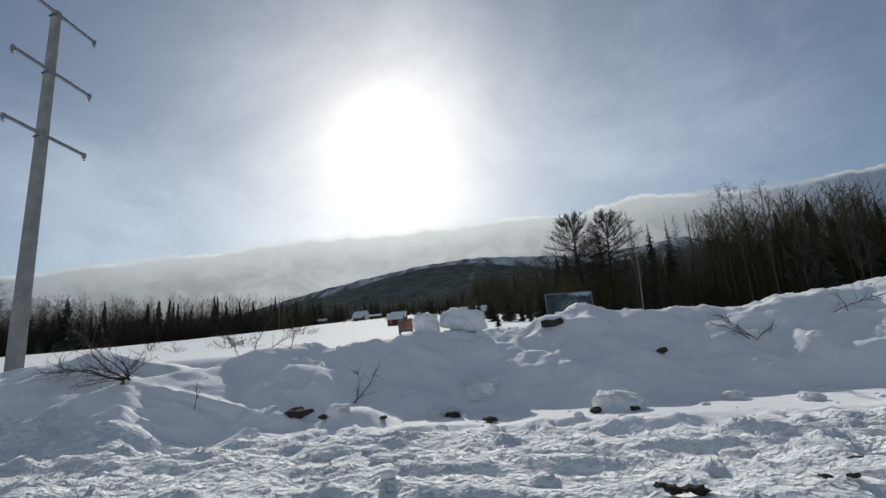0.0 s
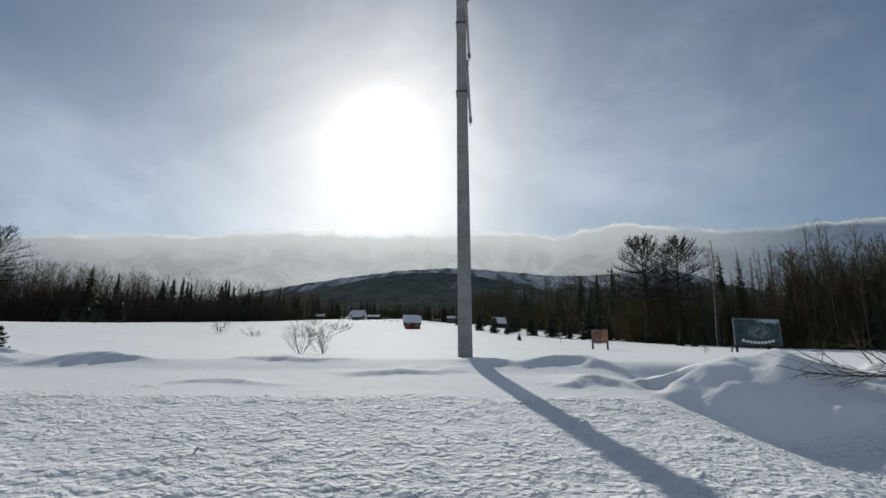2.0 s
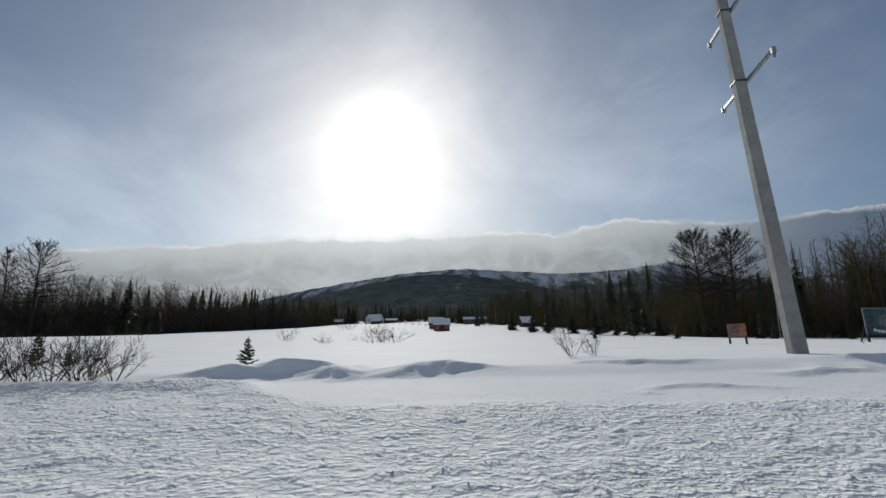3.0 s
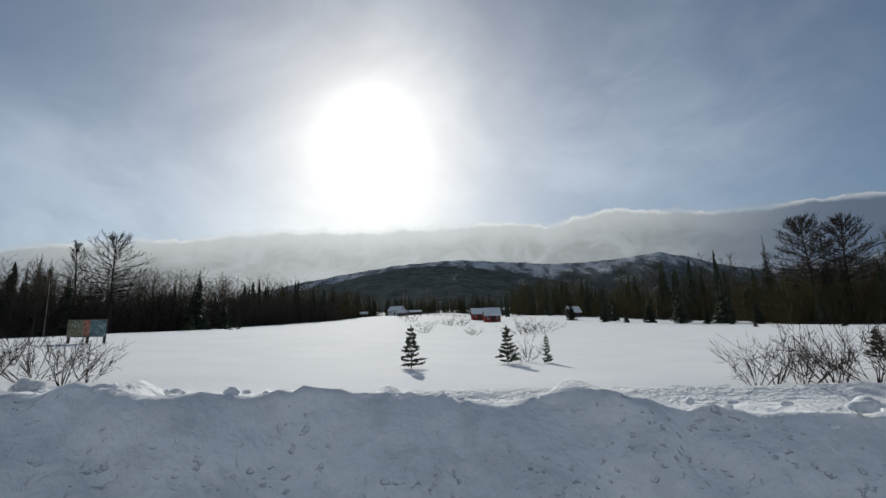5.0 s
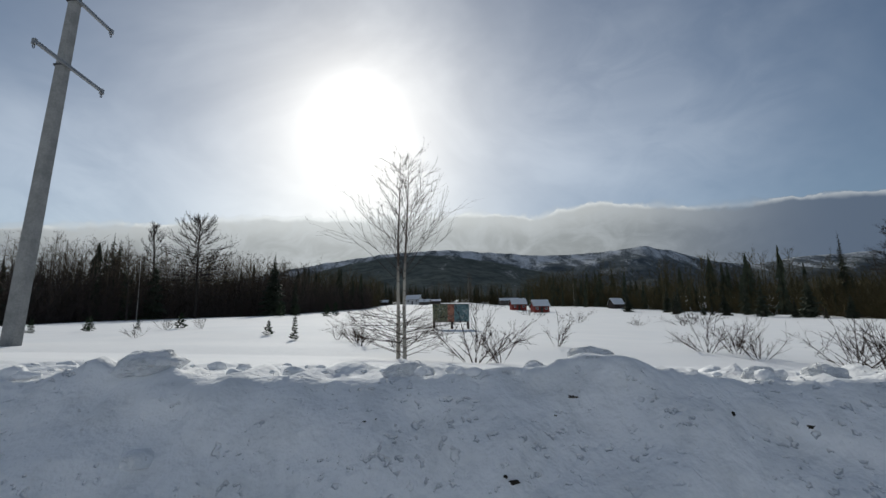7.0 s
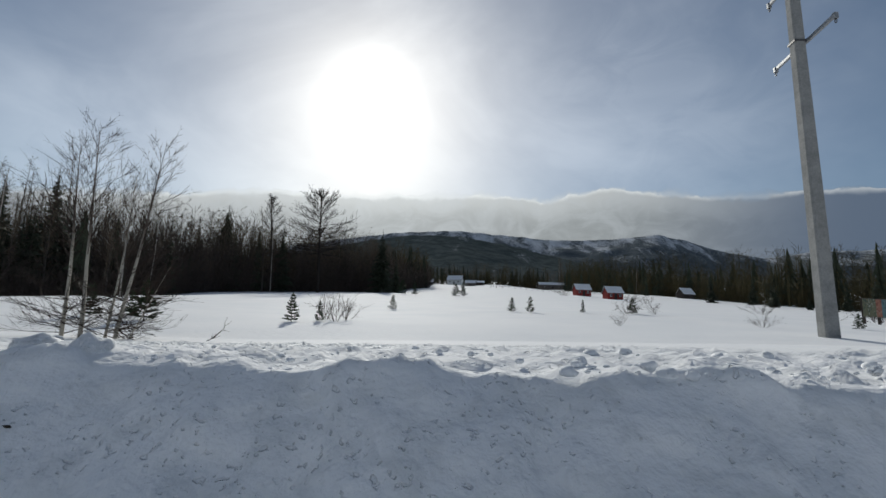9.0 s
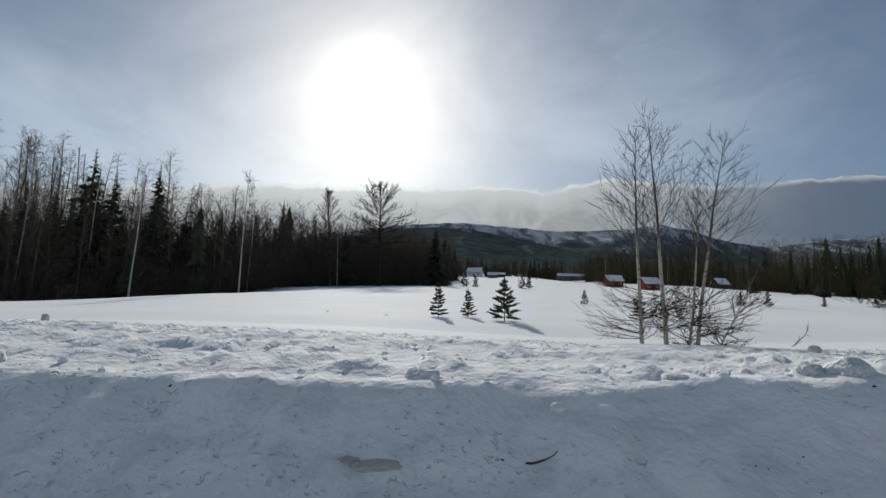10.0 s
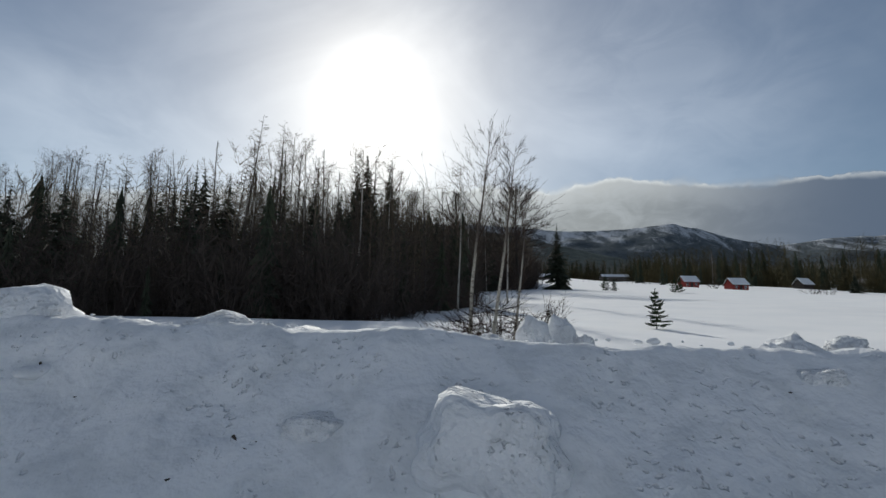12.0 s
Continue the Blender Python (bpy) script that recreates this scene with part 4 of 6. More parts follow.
fill_wood(RIGHT_WOOD, 6, 165, 2.3, 15.0, (0.15, 0.78))

fill_low = np.random.RandomState(33)
for line, deep, count, low, high in ((((-150, 21), (-122, 19.2), (-108, 20.3), (-105.8, 34), (-105, 46), (-109, 70), (-103, 86), (-95, 102)), 14.0, 98, 3.0, 6.8), (((25, 88), (26, 80), (36, 75), (49, 68), (62, 62), (85, 53), (110, 49)), 10.0, 36, 3.0, 7.0)):
    for x, y in belt(line, deep, 34, count):
        h = fill_low.uniform(low, high)
        plant(spruces[fill_low.randint(3)], x, y, h / 12.0, fill_low.uniform(0, 360), wide=fill_low.uniform(1.15, 1.6))


# ---- woods further off, too many to count ----
def far_spruce(seed, whorls):
    """Skirts of a spruce one unit high, each a ragged star of triangles."""
    rng = np.random.RandomState(seed)
    tri = []
    slim = rng.uniform(0.085, 0.135)
    for i in range(whorls):
        f = (i + rng.uniform(-0.2, 0.2)) / whorls
        top = np.array([0, 0, min(1.0, 0.05 + f + 1.7 / whorls)])
        n = 6
        turn = rng.uniform(0, 6.28)
        rim = []
        for k in range(2 * n):
            w = turn + math.pi * k / n
            R = (slim * 1.12 * (1 - f) ** 0.9 + 0.003) * (rng.uniform(0.5, 1.6) if k % 2 == 0 else rng.uniform(0.12, 0.4))
            rim.append(np.array([R * math.cos(w), R * math.sin(w), 0.03 + f - (0.035 if k % 2 == 0 else -0.01) + rng.uniform(-0.015, 0.015)]))
        for k in range(2 * n):
            tri += [top, rim[k], rim[(k + 1) % (2 * n)]]
    co = np.array(tri)
    return co, np.arange(len(co)).reshape(-1, 3)


def sliver_tree(seed, dense):
    """A bare tree one unit high: an egg-shaped crown of steep thin branches and their twigs."""
    rng = np.random.RandomState(seed)
    pts, segs = wander(rng, (0, 0, -0.03), (0, 0, 1), 1.03, 0.0075, 4, 0.012, (0, 0, 0.2))
    first, thin = rng.uniform(0.22, 0.40), (0.0014, 0.0012, 0.0012)[dense]
    n, m = (15, 22, 18)[dense], (6, 7, 7)[dense]
    for b in range(n):
        f = first + (0.96 - first) * (b + rng.rand()) / n
        p, d = along(pts, f)
        w = b * 2.4 + rng.uniform(-0.6, 0.6)
        ln = 0.26 * (0.35 + 0.65 * math.sin(math.pi * (0.25 + 0.72 * (f - first) / (1 - first)))) * rng.uniform(0.7, 1.15)
        bp, bs = wander(rng, p, (math.cos(w) * 0.75, math.sin(w) * 0.75, rng.uniform(0.5, 1.3)), ln, thin * 1.5, 2, 0.06, (0, 0, 0.15))
        segs += bs
        for _ in range(m):
            kp, kd = along(bp, rng.uniform(0.15, 1.0))
            segs += wander(rng, kp, kd + rng.normal(0, 0.45, 3), ln * rng.uniform(0.18, 0.45), thin, 1, 0.1, (0, 0, 0.1))[1]
    return segs


def brush(seed, thin):
    """A dense bush of bare stems one unit high."""
    rng = np.random.RandomState(seed)
    segs = []
    for _ in range(22):
        w, out = rng.uniform(0, 6.28), rng.uniform(0.05, 0.50)
        lean = np.array([math.cos(w), math.sin(w), 0]) * out
        foot = rng.uniform(0.0, 0.20)
        pts, ss = wander(rng, (math.cos(w) * foot, math.sin(w) * foot, -0.04), lean + np.array([0, 0, 1.0]), rng.uniform(0.45, 1.05), 0.0042 * thin, 2, 0.10, (0, 0, 0.1))
        segs += ss
        for _ in range(8):
            p, d = along(pts, rng.uniform(0.05, 0.95))
            segs += wander(rng, p, d * 0.55 + rng.normal(0, 0.55, 3), rng.uniform(0.10, 0.28), 0.0050 * thin, 1, 0.05, (0, 0, 0.1))[1]
    return segs


def far_wood(name, places, seed, tall, mat_needle, mat_twig, label, spire=0.55, bushy=0):
    """Two meshes, one of needles and one of bare stems, for a whole wood."""
    rng = np.random.RandomState(seed)
    protos_n = [far_spruce(seed + i, 15 if seed >= 90 else 10) for i in range(4)]
    protos_b = [stick_arrays(sliver_tree(seed + 20 + i, 2 if seed >= 125 else 1 if seed >= 90 else 0) if not bushy else brush(seed + i, bushy), 1) for i in range(4)]
    for protos, mat, keep, part_name in ((protos_n, mat_needle, lambda r: r < spire, "conifer"), (protos_b, mat_twig, lambda r: r >= spire, "bare")):
        cos, fs, n = [], [], 0
        for x, y in places:
            r = (x * 12.9898 + y * 78.233) % 1.0
            if not keep(r):
                continue
            co, f = protos[rng.randint(4)]
            h = tall * (rng.uniform(0.38, 1.12) if bushy else rng.uniform(0.6, 1.1))
            w = rng.uniform(0, 6.28)
            c, s = math.cos(w), math.sin(w)
            k = np.array([h * rng.uniform(0.85, 1.25)] * 2 + [h])
            v = co * k
            v = np.stack([v[:, 0] * c - v[:, 1] * s + x, v[:, 0] * s + v[:, 1] * c + y, v[:, 2] + stood(x, y, 0.3)], 1)
            cos.append(v), fs.append(f + n)
            n += len(v)
        if cos:
            tagged(new(f"{part_name}_{name}", poly_mesh(name, np.concatenate(cos), np.concatenate(fs), mat)), label, "woods", kind="stuff")


far_wood("wood", sown(8, [(-99, 88), (-90, 104), (-86, 140), (-84, 200), (-95, 305), (-55, 318), (-10, 345), (20, 300), (60, 330), (140, 330), (260, 420), (-300, 420), (-260, 150), (-170, 85), (-130, 60)], 1150, 2.8), 60, 13.5, NEEDLES, TWIG, "dark mixed winter wood across the valley", 0.10)
far_wood("wood", sown(9, [(46, 102), (56, 82), (72, 66), (130, 50), (320, 60), (320, 330), (45, 325), (24, 262), (36, 160)], 750, 3.4), 70, 15.0, NEEDLES, OLIVE, "dense winter wood with olive-brown thickets", 0.12)
far_wood("wood", sown(10, [(-700, 430), (600, 430), (900, 900), (-1100, 900)], 1000, 7.0), 80, 17.0, NEEDLES, TWIG, "dark spruce wood at the foot of the mountain", 0.7)
far_wood("wood", sown(16, [(-20, 262), (-8, 204), (8, 184), (12, 252), (30, 252), (33, 122), (58, 104), (60, 345), (-4, 345)], 300, 3.0), 62, 14.0, NEEDLES, OLIVE, "olive-brown winter wood behind the huts", 0.14)
far_wood("undergrowth", sown(12, [(-105, 22), (-101.5, 46), (-106, 70), (-99, 86), (-90, 105), (-175, 105), (-175, 24), (-120, 19.5)], 360, 1.9), 90, 8.0, NEEDLES, TWIG, "undergrowth of young spruce and bare saplings", 0.32)
far_wood("undergrowth", sown(13, [(28, 84), (48, 66), (85, 50.5), (125, 45), (150, 90), (50, 115), (38, 100)], 420, 1.8), 95, 9.5, NEEDLES, OLIVE, "olive-brown undergrowth at the edge of the wood", 0.08)
far_wood("saplings", sown(14, [(-105, 24), (-102, 46), (-107, 70), (-150, 75), (-165, 26), (-120, 22)], 170, 1.9), 97, 9.5, NEEDLES, TWIG, "crowded bare birch crowns of the wood", 0.15)
far_wood("saplings", sown(15, [(43, 76), (50, 68), (85, 53), (120, 50), (130, 90), (50, 110)], 220, 2.0), 98, 12.5, NEEDLES, OLIVE, "crowded bare crowns of the wood", 0.05)


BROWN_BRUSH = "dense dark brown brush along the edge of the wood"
OLIVE_BRUSH = "dense olive-brown brush along the edge of the wood"
LEFT_EDGE = [(-160, 17.5), (-122, 16.5), (-106.5, 18.5), (-103.8, 34), (-102, 46), (-106, 70), (-100, 86), (-91, 104), (-88, 140), (-86, 200), (-97, 304), (-56, 317), (-11, 343)]
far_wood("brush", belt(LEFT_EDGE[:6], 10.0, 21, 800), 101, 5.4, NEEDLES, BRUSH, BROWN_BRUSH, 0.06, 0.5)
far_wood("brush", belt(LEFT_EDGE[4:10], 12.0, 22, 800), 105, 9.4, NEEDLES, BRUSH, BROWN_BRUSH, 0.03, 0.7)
far_wood("wood", belt(LEFT_EDGE[5:9], 16.0, 27, 360), 125, 12.8, NEEDLES, TWIG, "dark mixed winter wood at the edge of the field", 0.06)
far_wood("wood", belt(LEFT_EDGE[8:], 18.0, 23, 360), 68, 14.5, NEEDLES, OLIVE, "dark mixed winter wood behind the huts", 0.16)
far_wood("brush", belt(LEFT_EDGE[9:], 12.0, 28, 300), 109, 9.0, NEEDLES, OLIVE, OLIVE_BRUSH, 0.15, 0.8)
RIGHT_EDGE = [(-11, 343), (-6, 262), (10, 186), (32, 122), (24, 86), (25, 78.5), (35, 73.5), (49, 66.5), (62, 60), (85, 51), (130, 45)]
far_wood("brush", belt(RIGHT_EDGE[3:], 14.0, 24, 640), 113, 8.0, NEEDLES, OLIVE, OLIVE_BRUSH, 0.03, 0.55)
far_wood("brush", belt([(41, 72), (50, 66.5), (60, 63)], 9.0, 26, 200), 121, 13.5, NEEDLES, OLIVE, "tall olive-brown saplings at the edge of the wood", 0.03)
far_wood("brush", belt(RIGHT_EDGE[:5], 16.0, 25, 520), 117, 10.0, NEEDLES, OLIVE, OLIVE_BRUSH, 0.05, 0.75)
far_wood("wood", belt(RIGHT_EDGE[:4], 20.0, 29, 330), 69, 17.5, NEEDLES, OLIVE, "dark mixed winter wood behind the huts", 0.12)
far_wood("wood", belt([(33, 124), (24, 88), (25, 79), (36, 73.5)], 13.0, 30, 220), 127, 9.0, NEEDLES, OLIVE, "dark mixed wood at the corner of the field", 0.15)


# ---- young trees and shrubs on the snowfield ----
def young_bark():
    """Cream bark with dark scars, turning brown where the stem grows thin."""
    mat, m, s = material("young_birch_bark")
    p = place_of(m)
    band = m.n("ShaderNodeMapping")
    m.put(band.inputs["Vector"], p)
    band.inputs["Scale"].default_value = (9.0, 9.0, 26.0)
    marks = m.smooth(m.noise(band.outputs[0], 1.2, 4.0, 0.6), 0.55, 0.64)
    col = m.mix(m.noise(p, 3.0, 3.0), (0.34, 0.31, 0.25), (0.52, 0.48, 0.41))
    sep = m.n("ShaderNodeSeparateXYZ")
    m.put(sep.inputs[0], p)
    col = m.mix(m.math("MULTIPLY", marks, 0.8), col, (0.08, 0.065, 0.055))
    m.put(s.inputs["Base Color"], m.mix(m.smooth(sep.outputs[2], 1.4, 2.3), col, (0.075, 0.055, 0.045)))
    s.inputs["Roughness"].default_value = 0.75
    return mat


YOUNG_BARK = young_bark()
YOUNG_TWIG = plain("red_brown_twigs", (0.036, 0.026, 0.021), (0.078, 0.056, 0.044), 3.0, 0.8, each=0.2)


def birch_sticks(seed, height):
    """Stem, steep upper branches, and low level ones of a young birch."""
    rng = np.random.RandomState(seed)
    pts, stem = wander(rng, (0, 0, -0.12), (0, 0, 1), height + 0.12, 0.011 * height, 12, 0.018, (0, 0, 0.25))
    stem = [(a, b, 0.0100 * height * (1.02 - i / 12) ** 0.9, 0.0100 * height * (1.02 - (i + 1) / 12) ** 0.9) for i, (a, b, _, _) in enumerate(stem)]
    fine = []
    for k in range(34 + 24):
        low = k >= 34
        f = rng.uniform(0.03, 0.23) if low else 0.36 + 0.60 * (k + rng.rand()) / 34
        p, d = along(pts, min(f, 0.98))
        w = k * 2.4 + rng.uniform(-0.5, 0.5)
        rise = rng.uniform(0.05, 0.35) if low else rng.uniform(0.75, 1.35)
        ln = height * (rng.uniform(0.14, 0.31) if low else (0.34 - 0.23 * (f - 0.36) / 0.60) * rng.uniform(0.7, 1.15))
        if not low and k < 7:
            ln *= 1.15
        bp, bs = wander(rng, p, (math.cos(w), math.sin(w), rise), ln, 0.003 + 0.0058 * (1 - f), 5, 0.05, (0, 0, 0.12))
        fine += bs
        for q in range(7):
            sp, sd = along(bp, rng.uniform(0.2, 0.95))
            side = unit(np.cross(sd, rng.normal(0, 1, 3)))
            tp, ts = wander(rng, sp, sd + side * 0.55, ln * rng.uniform(0.22, 0.48), 0.0036, 2, 0.08, (0, 0, 0.2))
            fine += ts
            for _ in range(2):
                kp, kd = along(tp, rng.uniform(0.2, 1.0))
                fine += wander(rng, kp, kd + rng.normal(0, 0.35, 3), ln * rng.uniform(0.10, 0.2), 0.0022, 1, 0.1, (0, 0, 0.1))[1]
    return stem, fine


def near_birch(seed, height, x, y, lean, label):
    ob = tree_thing("birch_tree", *birch_sticks(seed, height), YOUNG_BARK, YOUNG_TWIG, label, "tree", "young birches", 3)
    ob.matrix_world = pose(x, y, stood(x, y, 0.02), 0, lean, 0) @ pose(0, 0, 0, 0, 0, seed * 40)
    return ob


YOUNG_BIRCH = "young bare birch with pale trunk and low branches in snow"
near_birch(101, 4.5, -47.43, 9.80, 0.4, YOUNG_BIRCH)
near_birch(102, 4.2, -47.25, 9.42, 1.2, YOUNG_BIRCH)
near_birch(103, 3.95, -74.44, 8.02, -2.0, YOUNG_BIRCH)
near_birch(104, 4.3, -74.03, 7.97, -0.6, YOUNG_BIRCH)
near_birch(105, 3.95, -73.43, 8.1, 7.3, YOUNG_BIRCH)
near_birch(107, 2.9, -73.60, 8.05, 9.0, "slim young birch close beside a taller one")
near_birch(106, 1.6, -73.10, 8.0, 31.0, "slim young birch leaning far over the snow")
for i, (x, y, h, lean) in enumerate(((-101.1, 8.4, 4.2, 3.0), (-100.7, 8.2, 3.8, 6.0), (-100.3, 8.6, 3.0, 8.0))):
    near_birch(110 + i, h, x, y, lean, "slim young birch behind the snow bank")


def young_spruce_arrays(seed, height, full=1.0):
    """Needle-covered shoots of a small open spruce: a stem, tiers of branches and their side shoots."""
    rng = np.random.RandomState(seed)
    wood, brush = [((0, 0, -0.1), (0, 0, height), 0.016, 0.004)], []
    tiers = 9
    for i in range(tiers):
        f = (i + 0.5) / tiers
        z = height * (0.04 + 0.92 * f)
        R = height * 0.36 * full * (1 - f) ** 0.8 * rng.uniform(0.8, 1.15) + 0.04
        for k in range(5 + (i < 5)):
            w = k * 6.28 / 5.5 + rng.uniform(-0.4, 0.4) + i
            out = np.array([math.cos(w), math.sin(w), rng.uniform(-0.10, 0.25) + 0.5 * f])
            ln = R * rng.uniform(0.5, 1.15)
            pts, segs = wander(rng, (0, 0, z), out, ln, 0.006, 3, 0.12, (0, 0, 0.12))
            wood += segs
            brush.append((pts[1], pts[3] + (pts[3] - pts[2]) * 0.2, 0.030))
            for _ in range(4):
                p, d = along(pts, rng.uniform(0.15, 0.95))
                side = unit(np.cross(d, (0, 0, 1))) * rng.choice([-1, 1])
                q = p + (d * 0.7 + side * 0.8 + np.array([0, 0, rng.uniform(-0.1, 0.2)])) * ln * rng.uniform(0.2, 0.42)
                brush.append((p, q, 0.026))
    brush.append((np.array([0, 0, height * 0.88]), np.array([0, 0, height * 1.06]), 0.022))
    segs, needles = [], []
    for p, q, r in brush:
        m = p * 0.45 + q * 0.55
        segs += [(p, m, r * 0.45, r), (m, q, r, r * 0.15)]
        for _ in range(7):                                   # single needles sprayed off the shoot
            c = p + (q - p) * rng.uniform(0.1, 1.0)
            needles.append((c, c + unit(rng.normal(0, 1, 3) + unit(q - p)) * r * 2.1, 0.007, 0.001))
    return wood, segs, needles


def young_spruce(seed, full, label):
    wood, brush, needles = young_spruce_arrays(seed, 1.0, full)
    ob = thing("young_spruce", (0, 0, 0), label, "tree", "young spruces")
    child("trunk", poly_mesh("trunk", *stick_arrays(wood, 5), BARK), ob)
    child("crown", poly_mesh("crown", *stick_arrays(brush, 3), YOUNG_NEEDLES), ob)
    child("needles", poly_mesh("needles", *stick_arrays(needles, 1), YOUNG_NEEDLES), ob)
    return ob


YOUNG = "small green spruce standing in deep snow"
young = [young_spruce(201, 1.0, YOUNG), young_spruce(202, 0.85, YOUNG), young_spruce(203, 1.1, YOUNG)]
slim = young_spruce(204, 0.42, "thin crooked spruce sapling in deep snow")
for i, (x, y, h) in enumerate(((-28.05, 15.5, 1.3), (-24.95, 17.4, 1.3), (-14.97, 14.45, 0.85), (-71.3, 27.5, 0.85), (-64.8, 23.5, 0.7), (-53.2, 17.4, 0.55), (-78.55, 13.85, 1.0),
                               (-77.67, 14.46, 0.85), (-76.58, 13.5, 1.25), (-72.4, 14.5, 0.9), (-64.0, 22.7, 0.75), (-59.4, 22.4, 0.75), (-95.41, 15.57, 1.2), (-71.6, 14.8, 0.65),
                               (-69.7, 83.0, 2.2), (-98.5, 17.3, 0.5), (-68.5, 84.0, 2.4), (-79.5, 88.0, 2.6), (-77.5, 90.0, 2.2))):
    plant(young[i % 3], x, y, h, i * 67, sink=0.02)
for x, y, h in ((-23.6, 17.4, 0.95), (-51.48, 15.2, 0.75), (-61.6, 22.6, 0.6)):
    plant(slim, x, y, h, x * 31, sink=0.02)


def shrub(seed, stems, spread, label, name="shrub"):
    """A bare shrub one metre high, its stems fanning from one foot."""
    rng = np.random.RandomState(seed)
    ob = thing(name, (0, 0, 0), label, "shrub", "bare shrubs")
    for s in range(stems):
        w = rng.uniform(0, 6.28)
        out = np.array([math.cos(w), math.sin(w), 0]) * spread * rng.uniform(0.1, 1.0)
        ln = rng.uniform(0.7, 1.12)
        pts, segs = wander(rng, (out[0] * 0.10, out[1] * 0.10, -0.06), out + np.array([0, 0, 1.0]), ln, 0.0115, 6, 0.06, (0, 0, 0.10))
        fine = list(segs)
        for k in range(8):
            p, d = along(pts, rng.uniform(0.15, 0.98))
            tp, ts = wander(rng, p, d + rng.normal(0, 0.42, 3), ln * rng.uniform(0.2, 0.55), 0.0060, 3, 0.08, (0, 0, 0.12))
            fine += ts
            for _ in range(3):
                kp, kd = along(tp, rng.uniform(0.25, 1.0))
                fine += wander(rng, kp, kd + rng.normal(0, 0.45, 3), ln * 0.16, 0.0036, 1, 0.1, (0, 0, 0))[1]
        child("stem", poly_mesh("stem", *stick_arrays(fine, 2), YOUNG_TWIG), ob)
    return ob


SHRUB = "bare brown shrub with thin upright stems in the snow"
shrubs = [shrub(301, 9, 1.3, SHRUB), shrub(302, 11, 1.7, SHRUB), shrub(303, 7, 1.0, SHRUB)]
for i, (x, y, h) in enumerate(((-20.35, 10.3, 0.95), (-19.9, 10.5, 1.05), (-19.44, 10.4, 1.1), (-19.0, 10.2, 1.15), (-18.6, 10.5, 1.15), (-18.1, 10.3, 1.2), (-17.65, 10.4, 1.2), (-17.3, 10.6, 1.15), (-16.98, 10.4, 1.2), (-16.5, 10.2, 1.15), (-16.1, 10.4, 1.05),
                               (-38.0, 10.5, 1.1), (-37.45, 10.4, 1.15), (-36.95, 10.3, 1.25), (-35.97, 10.4, 1.2), (-35.05, 10.2, 1.2), (-34.8, 10.6, 1.05), (-39.3, 11.6, 0.85))):
    plant(shrubs[(i * 2) % 3], x, y, h * 1.05, i * 83, sink=0.0)
for i, (x, y, h) in enumerate(((-101.0, 8.0, 0.9), (-100.5, 8.7, 1.0), (-99.9, 8.3, 0.9), (-97.7, 22.0, 1.0), (-45.89, 9.0, 1.15), (-45.4, 9.2, 0.9), (-39.09, 12.96, 0.95), (-39.8, 13.04, 0.95), (-38.5, 14.2, 0.7), (-49.1, 13.5, 0.5), (-48.78, 12.5, 0.65), (-5.05, 14.6, 0.95), (-4.4, 14.7, 0.7),
                               (-24.2, 18.4, 0.9), (-71.7, 15.8, 0.95), (-70.9, 15.4, 0.8), (-59.8, 21.9, 0.75), (-71.0, 14.6, 0.95), (-58.4, 22.4, 0.6), (-49.3, 14.4, 0.7), (-50.1, 15.2, 0.6))):
    plant(shrubs[i % 3], x, y, h, i * 59, sink=0.0)
for i, (x, y, h) in enumerate(((-62.0, 15.3, 0.4), (-57.2, 16.0, 0.5), (-43.6, 13.4, 0.85),
                               (-33.0, 60.0, 1.6), (-21.5, 58.5, 1.7), (-20.3, 59.2, 1.9), (-19.0, 58.7, 1.7), (-33.0, 108.0, 2.2), (-30.5, 107.0, 2.0), (-44.0, 126.0, 2.4), (-27.0, 57.0, 1.1))):
    plant(shrubs[i % 3], x, y, h, i * 71, wide=1.5 if y > 50 else 1.0, sink=0.0)
# small fir clumps and thin birches by the far huts
for i, (x, y, h) in enumerate(((-45.9, 123.0, 9.0), (-44.9, 123.6, 8.6), (-45.4, 124.2, 9.4), (-6.0, 190.0, 9.0), (-5.0, 191.0, 8.5))):
    plant(birches[i % 3], x, y, h / 12.0, i * 90, wide=0.55)
for i, (x, y, h) in enumerate(((2.0, 118.0, 6.0), (6.0, 126.0, 7.0), (10.0, 112.0, 5.4), (13.5, 104.0, 7.4), (16.0, 98.0, 4.4), (20.0, 100.0, 8.0), (22.0, 92.0, 5.0), (8.0, 138.0, 8.0), (-2.0, 140.0, 6.0),
                               (24.5, 96.0, 3.4), (12.0, 122.0, 3.0), (4.5, 110.0, 2.6), (17.5, 92.0, 2.4), (21.5, 57.0, 2.8), (23.4, 58.0, 2.2), (12.7, 57.0, 1.7), (30.9, 57.5, 2.0), (4.1, 58.0, 1.1))):
    plant(spruces[i % 3], x, y, h / 12.0, i * 77, wide=1.35)
for i, (x, y, h) in enumerate(((12.4, 28.6, 1.0), (9.0, 60.0, 2.0), (30.0, 66.0, 2.4), (36.0, 62.0, 2.0))):
    plant(thin_larches[i % 2], x, y, h / 14.0, i * 50, wide=1.6)


